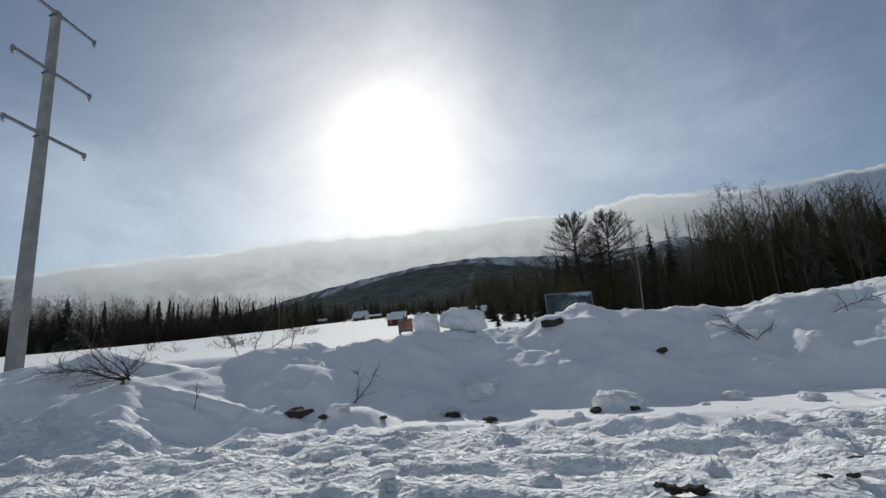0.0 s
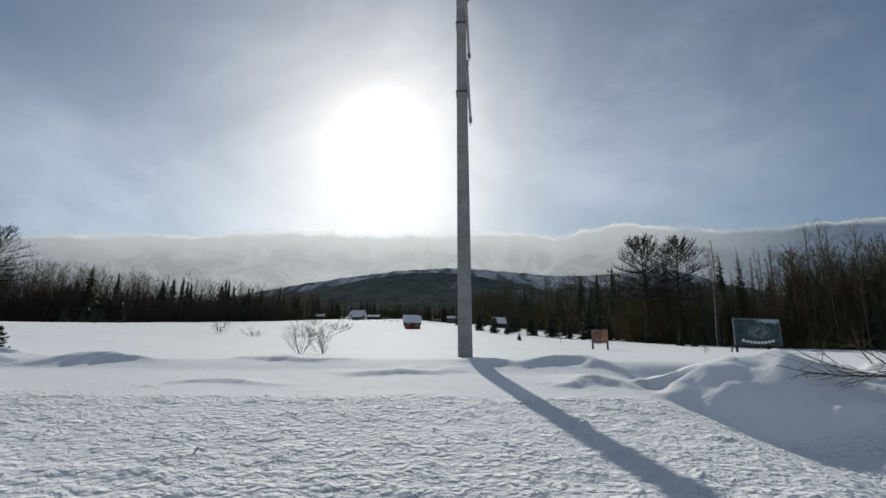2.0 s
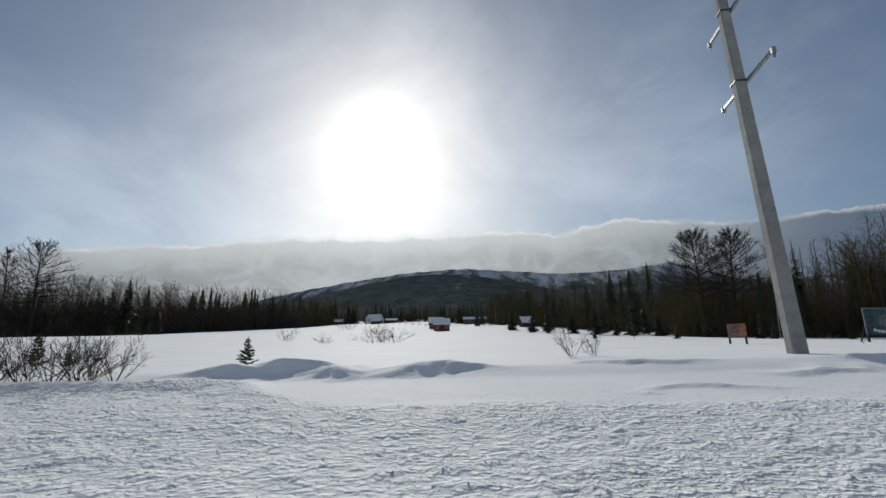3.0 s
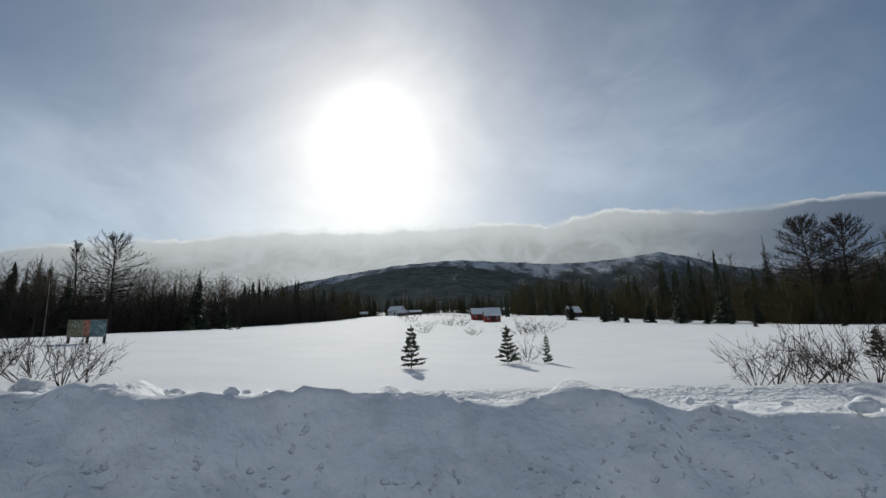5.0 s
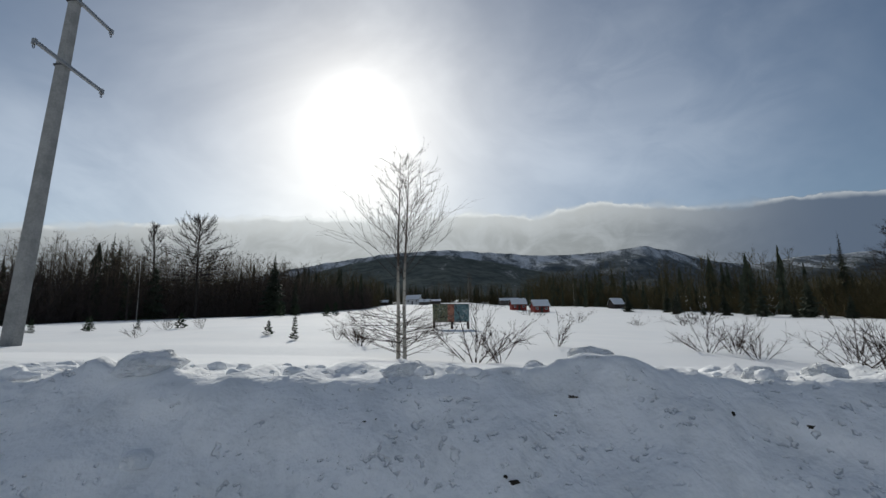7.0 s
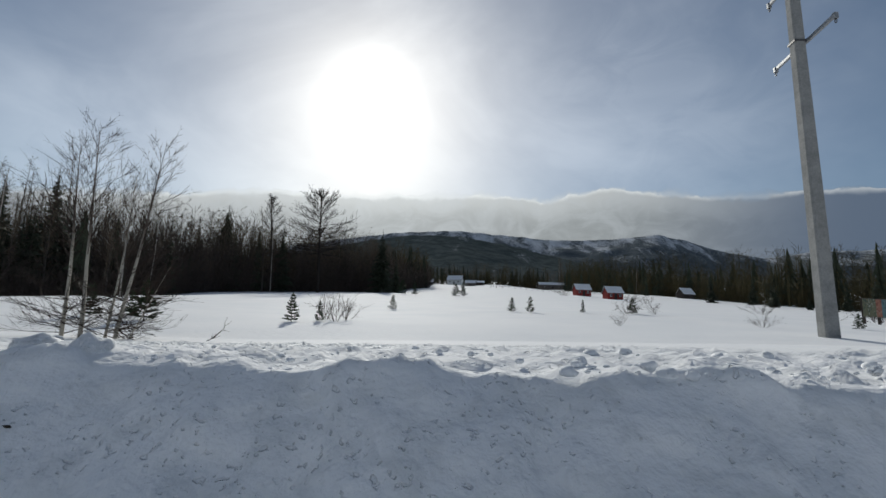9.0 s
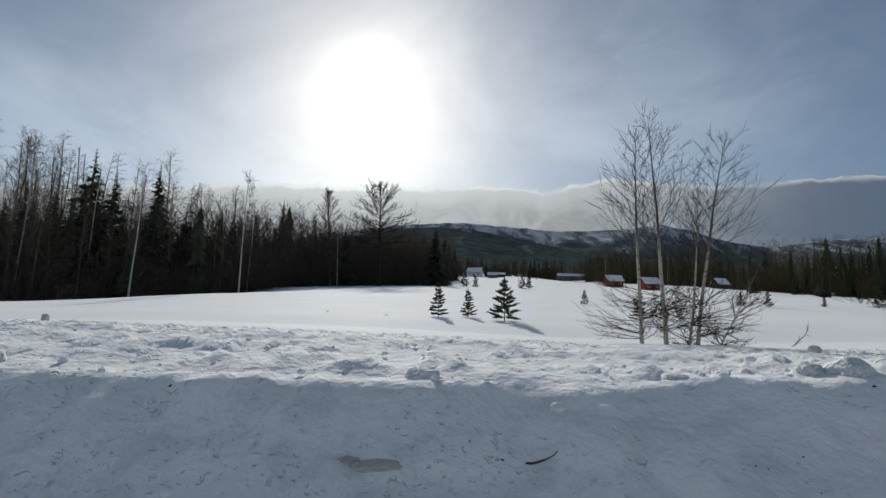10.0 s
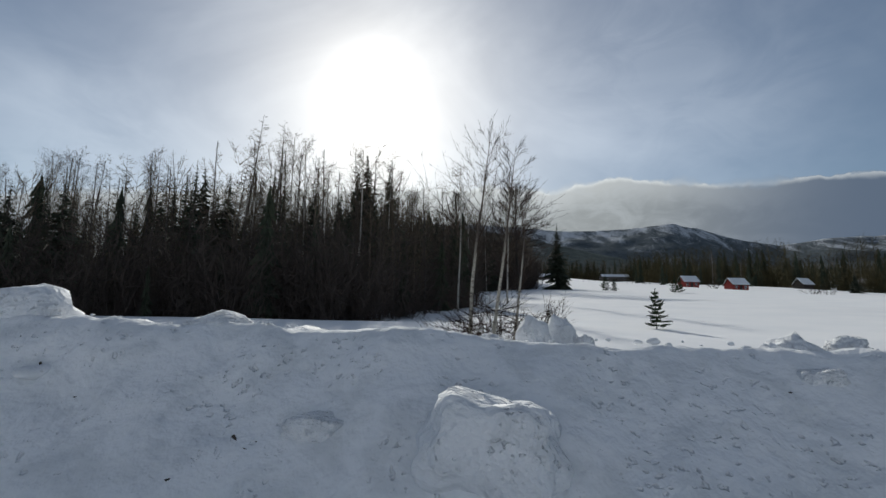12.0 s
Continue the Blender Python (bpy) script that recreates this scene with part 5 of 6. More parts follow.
# ---- huts and houses far across the field ----
RED = plain("red_paint", (0.20, 0.032, 0.028), (0.33, 0.058, 0.045), 2.0, 0.7)
GREY_WOOD = plain("grey_boards", (0.09, 0.078, 0.066), (0.19, 0.165, 0.145), 2.0, 0.85)
DARK_WOOD = plain("dark_wood", (0.035, 0.03, 0.027), (0.085, 0.07, 0.06), 3.0, 0.85)
WHITE_WALL = plain("white_wall", (0.60, 0.60, 0.58), (0.78, 0.78, 0.76), 1.5, 0.8)
PANE = plain("window_glass", (0.015, 0.018, 0.022), (0.035, 0.04, 0.045), 2.0, 0.12)


def gabled(name, x, y, wide, deep, wall, rise, turn, wall_mat, label, door=True, windows=2):
    """A hut with boarded walls, a snow-laden gable roof, a door and windows."""
    z = stood(x, y, 0.2)
    hut = thing(name, (x, y, z), label, "hut" if wide < 7 else "house", "huts across the field", turn)
    bm = bmesh.new()
    w, d = wide / 2, deep / 2
    ends = []
    for sx in (-w, w):
        ends.append([bm.verts.new(p) for p in ((sx, -d, -0.4), (sx, d, -0.4), (sx, d, wall), (sx, 0, wall + rise), (sx, -d, wall))])
    bm.faces.new(ends[0]), bm.faces.new(ends[1][::-1])
    for i in (0, 1, 4):
        bm.faces.new((ends[0][i], ends[0][(i + 1) % 5], ends[1][(i + 1) % 5], ends[1][i]))
    bmesh.ops.recalc_face_normals(bm, faces=bm.faces)
    part("wall", bm, wall_mat, hut)
    slope, over = rise / d, 0.35
    for side in (-1, 1):
        for nm, lo, hi, mat, lab in (("roof", 0.0, 0.09, DARK_WOOD, ""), ("snow_cover", 0.09, 0.34, SNOW, "thick snow on the roof")):
            bm = bmesh.new()
            cs = []
            for sx in (-w - over, w + over):
                a = Vector((sx, side * (d + over), wall - slope * over))
                b = Vector((sx, 0, wall + rise))
                up = Vector((0, 0, 1))
                cs.append([bm.verts.new(p) for p in (a + up * lo, b + up * lo, b + up * hi, a + up * hi * (0.85 if lo else 1))])
            for i in range(4):
                bm.faces.new((cs[0][i], cs[0][(i + 1) % 4], cs[1][(i + 1) % 4], cs[1][i]))
            bm.faces.new(cs[0]), bm.faces.new(cs[1][::-1])
            bmesh.ops.recalc_face_normals(bm, faces=bm.faces)
            if nm == "snow_cover":
                bmesh.ops.bevel(bm, geom=list(bm.edges), offset=0.06, segments=2, affect="EDGES")
            part(nm, bm, mat, hut, lab)
    if door:
        ob = part("door", box(bmesh.new(), (-0.42, -d - 0.05, -0.1), (0.42, -d - 0.004, min(1.85, wall - 0.15)), 0.01), DARK_WOOD, hut, "dark plank door")
        part("handle", box(bmesh.new(), (0.28, -d - 0.09, 0.85), (0.34, -d - 0.05, 0.98), 0.005), STEEL, ob)
    for i in range(windows):
        cx = -w + wide * (i + 0.5) / windows if not door else (-1, 1)[i % 2] * w * 0.6
        win = part("window", box(bmesh.new(), (cx - 0.4, -d - 0.045, wall * 0.42), (cx + 0.4, -d - 0.004, wall * 0.82), 0.01), WHITE_WALL, hut, "white-framed window")
        for k in (-1, 1):
            part("pane", box(bmesh.new(), (cx + k * 0.18 - 0.15, -d - 0.058, wall * 0.46), (cx + k * 0.18 + 0.15, -d - 0.046, wall * 0.78)), PANE, win)
    return hut


RED_HUT = "small red wooden hut with thick snow on its gable roof"
gabled("red_hut", -27.75, 182.8, 5.2, 4.4, 2.3, 1.9, 8, RED, RED_HUT)
gabled("red_hut", -23.4, 158.4, 4.8, 4.4, 2.2, 1.8, 8, RED, RED_HUT)
gabled("white_house", -78.0, 298.0, 8.5, 7.0, 3.0, 2.6, -12, WHITE_WALL, "white country house with a snowy roof below the wood", windows=2)
gabled("grey_barn", -17.2, 322.0, 17.0, 6.0, 2.8, 1.6, 4, GREY_WOOD, "long grey wooden barn with a snowy roof", windows=3)
gabled("wooden_hut", 4.1, 171.6, 3.8, 3.8, 1.6, 1.8, 15, DARK_WOOD, "dark brown wooden hut with a steep snowy roof", windows=0)
gabled("wooden_hut", -64.5, 282.0, 6.4, 4.6, 1.6, 1.0, 3, DARK_WOOD, "low dark shed half buried in snow", windows=0)
gabled("wooden_hut", -68.5, 262.0, 5.2, 4.0, 1.7, 1.3, -6, GREY_WOOD, "grey wooden shed with snow on its roof", windows=0)
gabled("wooden_hut", -92.0, 268.0, 6.0, 4.2, 1.7, 1.2, 5, DARK_WOOD, "low dark shed half buried in snow", windows=0)
gabled("wooden_hut", 21.0, 243.0, 6.0, 5.0, 2.6, 1.8, 10, GREY_WOOD, "grey wooden hut among the trees at the wood's edge", windows=0)

# rail fence far off beside the white house
fence = thing("fence", (0, 0, 0), "low wooden rail fence across the snow", "fence")
posts = [(-60 + 2.6 * i, 205 + 1.5 * i) for i in range(12)]
for (x0, y0), (x1, y1) in zip(posts, posts[1:] + [(-28.8, 223)]):
    z0, z1 = stood(x0, y0), stood(x1, y1)
    part("post", box(bmesh.new(), (x0 - 0.07, y0 - 0.07, z0 - 0.3), (x0 + 0.07, y0 + 0.07, z0 + 1.0), 0.01), DARK_WOOD, fence)
    bm = rod(bmesh.new(), (x0, y0, z0 + 0.8), (x1, y1, z1 + 0.8), 0.05, 0.045, 6)
    part("rail", bm, DARK_WOOD, fence)


# ---- notice boards ----
def picture_mat(name, a, b, c, scale):
    mat, m, s = material(name)
    p = place_of(m)
    f = m.noise(p, scale, 4.0, 0.6, 0.8)
    col = m.mix(m.smooth(f, 0.40, 0.52), a, b)
    m.put(s.inputs["Base Color"], m.mix(m.smooth(m.noise(p, scale * 2.3, 3.0, 0.6), 0.58, 0.66), col, c))
    s.inputs["Roughness"].default_value = 0.45
    return mat


PIC_BROWN = picture_mat("faded_brown_print", (0.07, 0.045, 0.035), (0.19, 0.10, 0.07), (0.34, 0.27, 0.20), 4.0)
PIC_ORANGE = picture_mat("faded_orange_print", (0.24, 0.075, 0.045), (0.36, 0.15, 0.09), (0.42, 0.32, 0.24), 4.0)
PIC_TEAL = picture_mat("faded_teal_print", (0.05, 0.10, 0.11), (0.11, 0.20, 0.21), (0.42, 0.45, 0.43), 4.0)
PIC_FOREST = picture_mat("faded_forest_print", (0.05, 0.075, 0.045), (0.15, 0.15, 0.08), (0.40, 0.40, 0.34), 4.5)


def valley_print():
    """A printed valley: dark teal wood, a green hill in the middle, pale sky at the upper edge."""
    mat, m, s = material("valley_print")
    p = place_of(m)
    sep = m.n("ShaderNodeSeparateXYZ")
    m.put(sep.inputs[0], p)
    x, _, z = sep.outputs
    f = m.noise(p, 2.2, 5.0, 0.65, 0.6)
    col = m.mix(m.smooth(f, 0.38, 0.62), (0.008, 0.020, 0.028), (0.030, 0.062, 0.074))
    u, v = m.math("DIVIDE", m.math("SUBTRACT", x, 0.1), 1.0), m.math("DIVIDE", m.math("SUBTRACT", z, 1.35), 0.55)
    hill = m.smooth(m.math("ADD", m.math("ADD", m.math("MULTIPLY", u, u), m.math("MULTIPLY", v, v)), m.math("MULTIPLY_ADD", f, 2.4, -1.2)), 1.1, 0.2)
    col = m.mix(m.math("MULTIPLY", hill, m.smooth(m.noise(p, 5.5, 4.0, 0.7), 0.42, 0.6)), col, (0.16, 0.20, 0.17))
    sky = m.math("MULTIPLY", m.smooth(m.math("ADD", z, m.math("MULTIPLY_ADD", f, 0.7, -0.35)), 1.86, 1.98), m.smooth(x, -0.2, 0.5))
    m.put(s.inputs["Base Color"], m.mix(sky, col, (0.30, 0.40, 0.46)))
    s.inputs["Roughness"].default_value = 0.4
    return mat


def notice_board(x, y, turn, posts, panels, low, high, label):
    board = thing("notice_board", (x, y, stood(x, y)), label, "notice board", turn=turn)
    for px in posts:
        part("post", box(bmesh.new(), (px - 0.055, -0.02, -0.5), (px + 0.055, 0.09, high + 0.03), 0.008), DARK_WOOD, board)
    for x0, x1, mat in panels:
        pan = part("panel", box(bmesh.new(), (x0 + 0.002, -0.055, low), (x1 - 0.002, -0.022, high), 0.004), mat, board)
        for a, b in (((x0, -0.07, low - 0.03), (x1, -0.015, low)), ((x0, -0.07, high), (x1, -0.015, high + 0.03))):
            part("frame", box(bmesh.new(), a, b), GREY_WOOD, pan)
    return board


def picture_board(x, y, turn, wide, low, high, label):
    """A large print in a pale frame on two braced posts, with a curved line of writing that cannot be read."""
    board = thing("notice_board", (x, y, stood(x, y)), label, "notice board", turn=turn)
    h = wide / 2
    for px in (-h + 0.12, h - 0.12):
        post = part("post", box(bmesh.new(), (px - 0.06, 0.0, -0.5), (px + 0.06, 0.11, high - 0.02), 0.01), DARK_WOOD, board)
        part("brace", rod(bmesh.new(), (px, 0.75, -0.15), (px, 0.10, low + 0.75), 0.045, sides=6), DARK_WOOD, post, "slanting timber brace")
    pan = part("panel", box(bmesh.new(), (-h, -0.05, low), (h, -0.002, high), 0.004), valley_print(), board)
    for a, b in (((-h - 0.04, -0.07, low), (-h, 0.0, high)), ((h, -0.07, low), (h + 0.04, 0.0, high)), ((-h - 0.04, -0.07, high), (h + 0.04, 0.0, high + 0.05)), ((-h - 0.04, -0.07, low - 0.04), (h + 0.04, 0.0, low))):
        part("frame", box(bmesh.new(), a, b, 0.006), PALE_FRAME if b[0] - a[0] < 0.2 or a[2] >= high else DARK_WOOD, pan)
    n = 9
    for k in range(n):
        u = -1 + 2 * (k + 0.5) / n
        bm = bmesh.new()
        box(bm, (-0.10, -0.0545, -0.085), (0.10, -0.0505, 0.085))
        bmesh.ops.transform(bm, matrix=Matrix.Translation((u * h * 0.72, 0, low + 0.17 + 0.17 * u * u)) @ Matrix.Rotation(-0.27 * u, 4, "Y"), verts=bm.verts)
        part("lettering", bm, WHITE_WALL, pan, "white bar of writing")
    return board


PALE_FRAME = plain("pale_frame", (0.13, 0.16, 0.17), (0.26, 0.29, 0.30), 5.0, 0.6)
notice_board(7.48, 31.75, -16, (-0.44, 0.44), ((-0.49, 0.14, PIC_BROWN), (0.14, 0.49, PIC_ORANGE)), 0.42, 1.20, "small brown and orange notice board on two posts")
picture_board(18.4, 34.95, 8, 3.15, 0.45, 2.15, "large dark green picture board on two braced posts")
notice_board(-46.85, 24.8, 14, (-0.86, 0.05, 0.88), ((-0.94, -0.18, PIC_FOREST), (-0.18, 0.16, PIC_ORANGE), (0.16, 0.94, PIC_TEAL)), 0.36, 1.22, "three-panel notice board on dark posts in the snowfield")


# ---- lumps, clods and fallen branches ----
EARTH = plain("frozen_earth", (0.025, 0.022, 0.018), (0.10, 0.085, 0.065), 9.0, 0.9, relief=0.01)


def lump_mesh(name, seed, mat, flat=0.75, bite=0.28, detail=2, power=0.7):
    """An irregular broken lump of radius about one half."""
    bm = bmesh.new()
    bmesh.ops.create_icosphere(bm, subdivisions=detail, radius=0.5)
    for v in bm.verts:
        d = v.co.normalized()
        d = Vector([math.copysign(abs(c) ** power, c) for c in d])
        v.co = d * 0.5 * (1 + bite * noise.noise(d * 1.7 + Vector((seed, 0, 0))) + 0.3 * bite * noise.noise(d * 5 + Vector((0, seed, 0))))
        v.co.z *= flat
    me = bpy.data.meshes.new(name)
    bm.to_mesh(me)
    bm.free()
    for p in me.polygons:
        p.use_smooth = detail > 2
    me.materials.append(mat)
    return me


BLOCKS = [lump_mesh("snow_block", s, BANK_SNOW, 0.85, 0.26, 4, 0.62) for s in (1, 2, 3)]
ROUNDED = [lump_mesh("snow_block", s, BANK_SNOW, 0.9, 0.34, 3, 1.0) for s in (11, 12, 13, 14, 15)]
CLODS = [lump_mesh("earth_clod", s, EARTH, 0.6, 0.8, 2, 1.0) for s in (4, 5)]
GRIT = [lump_mesh("earth_clod", s, plain("gritty_ice", (0.56, 0.54, 0.50), (0.78, 0.77, 0.74), 7.0, 0.6, relief=0.02), 0.8, 0.4, 3, 1.0) for s in (6, 7)]


def snow_block(x, y, z, sx, sy, sz, turn, i, rounded=False):
    ob = new("snow_block", ROUNDED[i % 5] if rounded else BLOCKS[i % 3])
    ob.matrix_world = pose(x, y, z, 6 * math.sin(i * 3.1), 8 * math.sin(i * 1.7), turn) @ Matrix.Diagonal((sx, sy, sz, 1))
    return tagged(ob, "broken block of packed snow lying on the snow bank", "snow block", "snow blocks")


# on the crest of the bank: x, height of its middle, width, height
CREST_WEST = ((-84.86, 0.49, 0.37, 0.13), (-82.40, 0.54, 0.37, 0.13), (-81.52, 0.52, 0.23, 0.12), (-86.39, 0.55, 0.27, 0.12), (-92.17, 0.86, 0.45, 0.14), (-93.18, 0.98, 0.40, 0.20), (-94.11, 1.07, 0.26, 0.10),
              (-96.64, 1.18, 0.26, 0.10), (-104.25, 1.33, 0.60, 0.36), (-102.74, 1.33, 0.40, 0.14), (-98.86, 1.07, 0.36, 0.26), (-98.50, 1.17, 0.24, 0.11), (-100.81, 1.21, 0.16, 0.09),
              (-71.26, 0.65, 0.34, 0.15), (-70.10, 0.66, 0.32, 0.20), (-69.67, 0.66, 0.32, 0.22), (-74.88, 0.61, 0.18, 0.10), (-77.83, 0.45, 0.28, 0.13), (-75.86, 0.48, 0.23, 0.10), (-74.61, 0.58, 0.32, 0.17))
CREST_EAST = ((-33.18, 0.35, 0.27, 0.15), (-32.32, 0.29, 0.17, 0.09), (-31.44, 0.30, 0.24, 0.10), (-30.29, 0.29, 0.14, 0.09), (-28.74, 0.27, 0.19, 0.13), (-37.68, 0.42, 0.13, 0.08), (-36.30, 0.36, 0.20, 0.09),
              (-35.71, 0.34, 0.20, 0.08), (-34.87, 0.35, 0.20, 0.09), (-33.52, 0.32, 0.30, 0.09), (-43.08, 0.58, 0.30, 0.22), (-42.65, 0.58, 0.27, 0.11), (-41.04, 0.55, 0.29, 0.17), (-39.54, 0.47, 0.27, 0.11),
              (-48.08, 0.66, 0.41, 0.14), (-46.39, 0.62, 0.26, 0.12), (-45.22, 0.63, 0.33, 0.14), (-45.58, 0.67, 0.13, 0.10), (-44.20, 0.62, 0.19, 0.12), (-43.79, 0.61, 0.22, 0.10), (-50.77, 0.66, 0.36, 0.22), (-52.68, 0.72, 0.24, 0.10))
for i, (x, z, w, h) in enumerate(CREST_WEST + CREST_EAST):
    snow_block(x, 2.75, min(z - 0.1 * h, bank_top(x, 2.75) + 0.2 * h), w * 1.2, w * 1.0, h * 1.6, i * 67, i, True)
# on the slope behind the crest: x, y, width, height
for i, (x, y, w, h) in enumerate(((-34.07, 4.0, 0.54, 0.34), (-88.48, 4.2, 0.24, 0.18), (-94.54, 4.6, 0.32, 0.24), (-100.35, 4.3, 0.34, 0.42), (-100.05, 4.5, 0.36, 0.50), (-99.85, 4.4, 0.26, 0.32), (-84.36, 6.4, 0.13, 0.12), (-72.76, 6.0, 0.15, 0.12))):
    snow_block(x, y, (bank_top(x, y) if y < 4.9 else stood(x, y)) + 0.35 * h, w * 1.1, w * 0.9, h * 1.3, i * 51, i + 1, True)
# packed blocks in the face: x, height of the middle, width, height, how far they stand out
for i, (x, z, w, h, out) in enumerate(((-100.83, 0.70, 0.66, 0.56, 0.12), (-101.77, 0.70, 0.36, 0.26, 0.0), (-97.02, 0.74, 0.40, 0.14, 0.0), (-32.86, -0.05, 0.42, 0.2, 0.02), (-92.84, 0.47, 0.26, 0.14, 0.0), (-71.4, 0.21, 0.34, 0.24, 0.03), (-98.95, 0.97, 0.3, 0.2, 0.0))):
    snow_block(x, bank_face(x, z) + 0.10 - out, z, w, w * 0.62, h, 9 * math.sin(i * 2.7), i + 1)
# on and before the dumped heap
for i, (x, y, w, h, up) in enumerate(((12.12, 13.3, 0.72, 0.80, 0.26), (13.18, 13.35, 1.2, 0.66, 0.24), (13.68, 10.36, 0.90, 0.52, 0.05), (16.2, 9.1, 0.80, 0.46, 0.10), (13.05, 9.2, 0.6, 0.3, 0.02),
                                      (17.25, 5.0, 0.5, 0.2, 0.04), (16.5, 4.86, 0.32, 0.15, 0.03), (17.15, 4.1, 0.5, 0.15, 0.03), (17.6, 3.95, 0.34, 0.14, 0.03), (18.4, 5.9, 0.4, 0.16, 0.03), (13.0, 5.2, 0.35, 0.12, 0.02), (18.3, 9.6, 0.4, 0.24, 0.04), (19.2, 8.8, 0.4, 0.18, 0.04), (11.45, 8.0, 0.4, 0.28, 0.02))):
    snow_block(x, y, stood(x, y) + up, w, w * 0.75, h, i * 53, i)
for i, (x, y, w) in enumerate(((10.6, 8.25, 0.36), (13.25, 8.95, 0.24), (14.0, 8.04, 0.2), (15.53, 12.9, 0.50), (15.75, 8.7, 0.2), (15.42, 3.4, 0.07), (15.52, 3.48, 0.12), (15.66, 3.45, 0.13), (15.6, 3.42, 0.08), (15.83, 2.92, 0.12), (14.56, 3.3, 0.10), (16.4, 8.75, 0.16), (16.55, 3.55, 0.06), (16.72, 3.54, 0.07),
                               (17.7, 11.4, 0.24), (11.2, 8.0, 0.16), (11.0, 7.75, 0.14), (17.2, 4.3, 0.1), (18.9, 5.2, 0.12), (12.2, 8.1, 0.12))):
    ob = new("earth_clod", CLODS[i % 2])
    ob.matrix_world = pose(x, y, stood(x, y) + 0.04, 0, 0, i * 71) @ Matrix.Diagonal((w * 1.2, w, w * 0.8, 1))
    tagged(ob, "dark frozen clod of earth in the snow", "clod", "earth clods")


def fallen_branch(x, y, length, heading, rise, seed, label, lift=0.1):
    rng = np.random.RandomState(seed)
    ob = thing("fallen_branch", (x, y, stood(x, y) + lift), label, "branch", "fallen branches")
    w = radians(heading)
    d = np.array([math.cos(w), math.sin(w), rise])
    pts, segs = wander(rng, -unit(d) * 0.15, d, length, 0.005 + 0.006 * length, 6, 0.16, (0, 0, 0.1))
    child("limb", poly_mesh("limb", *tube_arrays(segs, 6), BARK, True), ob)
    for k in range(int(8 + length * 6)):
        p, dd = along(pts, rng.uniform(0.15, 0.95))
        tp, ts = wander(rng, p, dd + rng.normal(0, 0.55, 3), length * rng.uniform(0.15, 0.4), 0.0055, 4, 0.18, (0, 0, 0.15))
        child("twig", poly_mesh("twig", *tube_arrays(ts, 4), TWIG, True), ob)
    return ob


DEAD = "dead bare branch sticking out of the heaped snow"
for i, (x, y, ln, hd, rise) in enumerate(((7.45, 7.85, 2.5, 184, 0.20), (7.45, 7.9, 1.8, 168, 0.45), (7.4, 7.9, 1.1, 150, 0.9), (7.5, 7.9, 1.0, 120, 1.3), (7.4, 7.8, 2.1, 190, 0.32), (7.4, 7.75, 0.9, 205, -0.1), (7.55, 7.9, 0.75, 30, 1.0),
                                          (7.5, 7.95, 1.2, 140, 0.8), (7.45, 7.95, 1.35, 175, 0.7), (7.5, 7.9, 0.8, 60, 1.6), (7.35, 7.7, 0.6, 230, -0.3),
                                          (11.4, 9.2, 1.0, 35, 0.9), (11.4, 9.2, 0.8, 70, 1.4), (19.7, 12.0, 1.3, 120, 1.0), (19.8, 12.0, 1.1, 170, 0.7), (19.7, 12.0, 1.0, 200, 0.3), (20.0, 12.0, 1.0, 30, 0.5), (22.0, 12.4, 1.3, 20, 0.4), (22.2, 12.4, 0.8, 60, 0.9), (8.9, 7.9, 0.5, 100, 1.5))):
    fallen_branch(x, y, ln, hd, rise, 400 + i, DEAD)
for i, (x, y, ln, hd, rise) in enumerate(((8.4, 10.8, 1.3, 100, 1.6), (8.0, 10.9, 1.1, 150, 1.2), (8.8, 10.7, 1.2, 40, 1.2), (9.4, 10.6, 1.0, 70, 1.4), (-71.6, 8.3, 0.5, 20, 0.08), (-89.5, 9.0, 0.4, 60, 1.2), (-82.0, 13.8, 0.35, 80, 1.4), (-79.9, 13.2, 0.3, 150, 1.2), (-99.0, 3.4, 0.5, 40, 1.3))):
    fallen_branch(x, y, ln, hd, rise, 430 + i, "bare branch standing out of the snow", 0.0)
# clods of dirt frozen into the face of the bank: x and height
DIRT_EAST = ((-32.36, 0.15), (-32.06, 0.19), (-30.77, 0.10), (-30.64, 0.11), (-30.55, 0.09), (-31.70, -0.10), (-36.73, 0.17), (-36.69, 0.16), (-36.43, 0.16), (-36.40, 0.12), (-35.77, 0.14), (-34.10, 0.15), (-42.69, 0.18), (-41.43, 0.36), (-41.24, 0.13),
             (-39.73, 0.22), (-39.97, 0.35), (-38.93, 0.22), (-46.56, 0.35), (-46.50, 0.36), (-45.55, 0.37), (-45.43, 0.46), (-45.84, 0.14), (-45.80, 0.12), (-44.64, 0.37), (-44.29, 0.31), (-53.54, 0.45), (-52.59, 0.44), (-53.83, 0.30))
DIRT_WEST = ((-72.89, 0.56), (-72.43, 0.43), (-73.65, -0.02), (-70.07, 0.54), (-69.54, 0.24), (-79.71, 0.38), (-77.25, 0.07), (-75.78, 0.10), (-75.72, 0.09), (-75.46, 0.14), (-75.50, 0.0), (-74.71, 0.52), (-84.33, 0.20), (-84.40, 0.23),
             (-83.20, 0.41), (-82.83, 0.39), (-87.71, 0.46), (-87.66, 0.45), (-90.21, 0.24), (-90.63, 0.50), (-97.24, 0.50), (-97.17, 0.46), (-97.30, 0.88), (-94.87, 0.39), (-92.95, 0.47), (-96.72, 0.68), (-103.88, 1.18), (-103.22, 0.85),
             (-102.03, 0.68), (-99.19, 0.94), (-102.37, 0.54), (-103.62, 1.02))
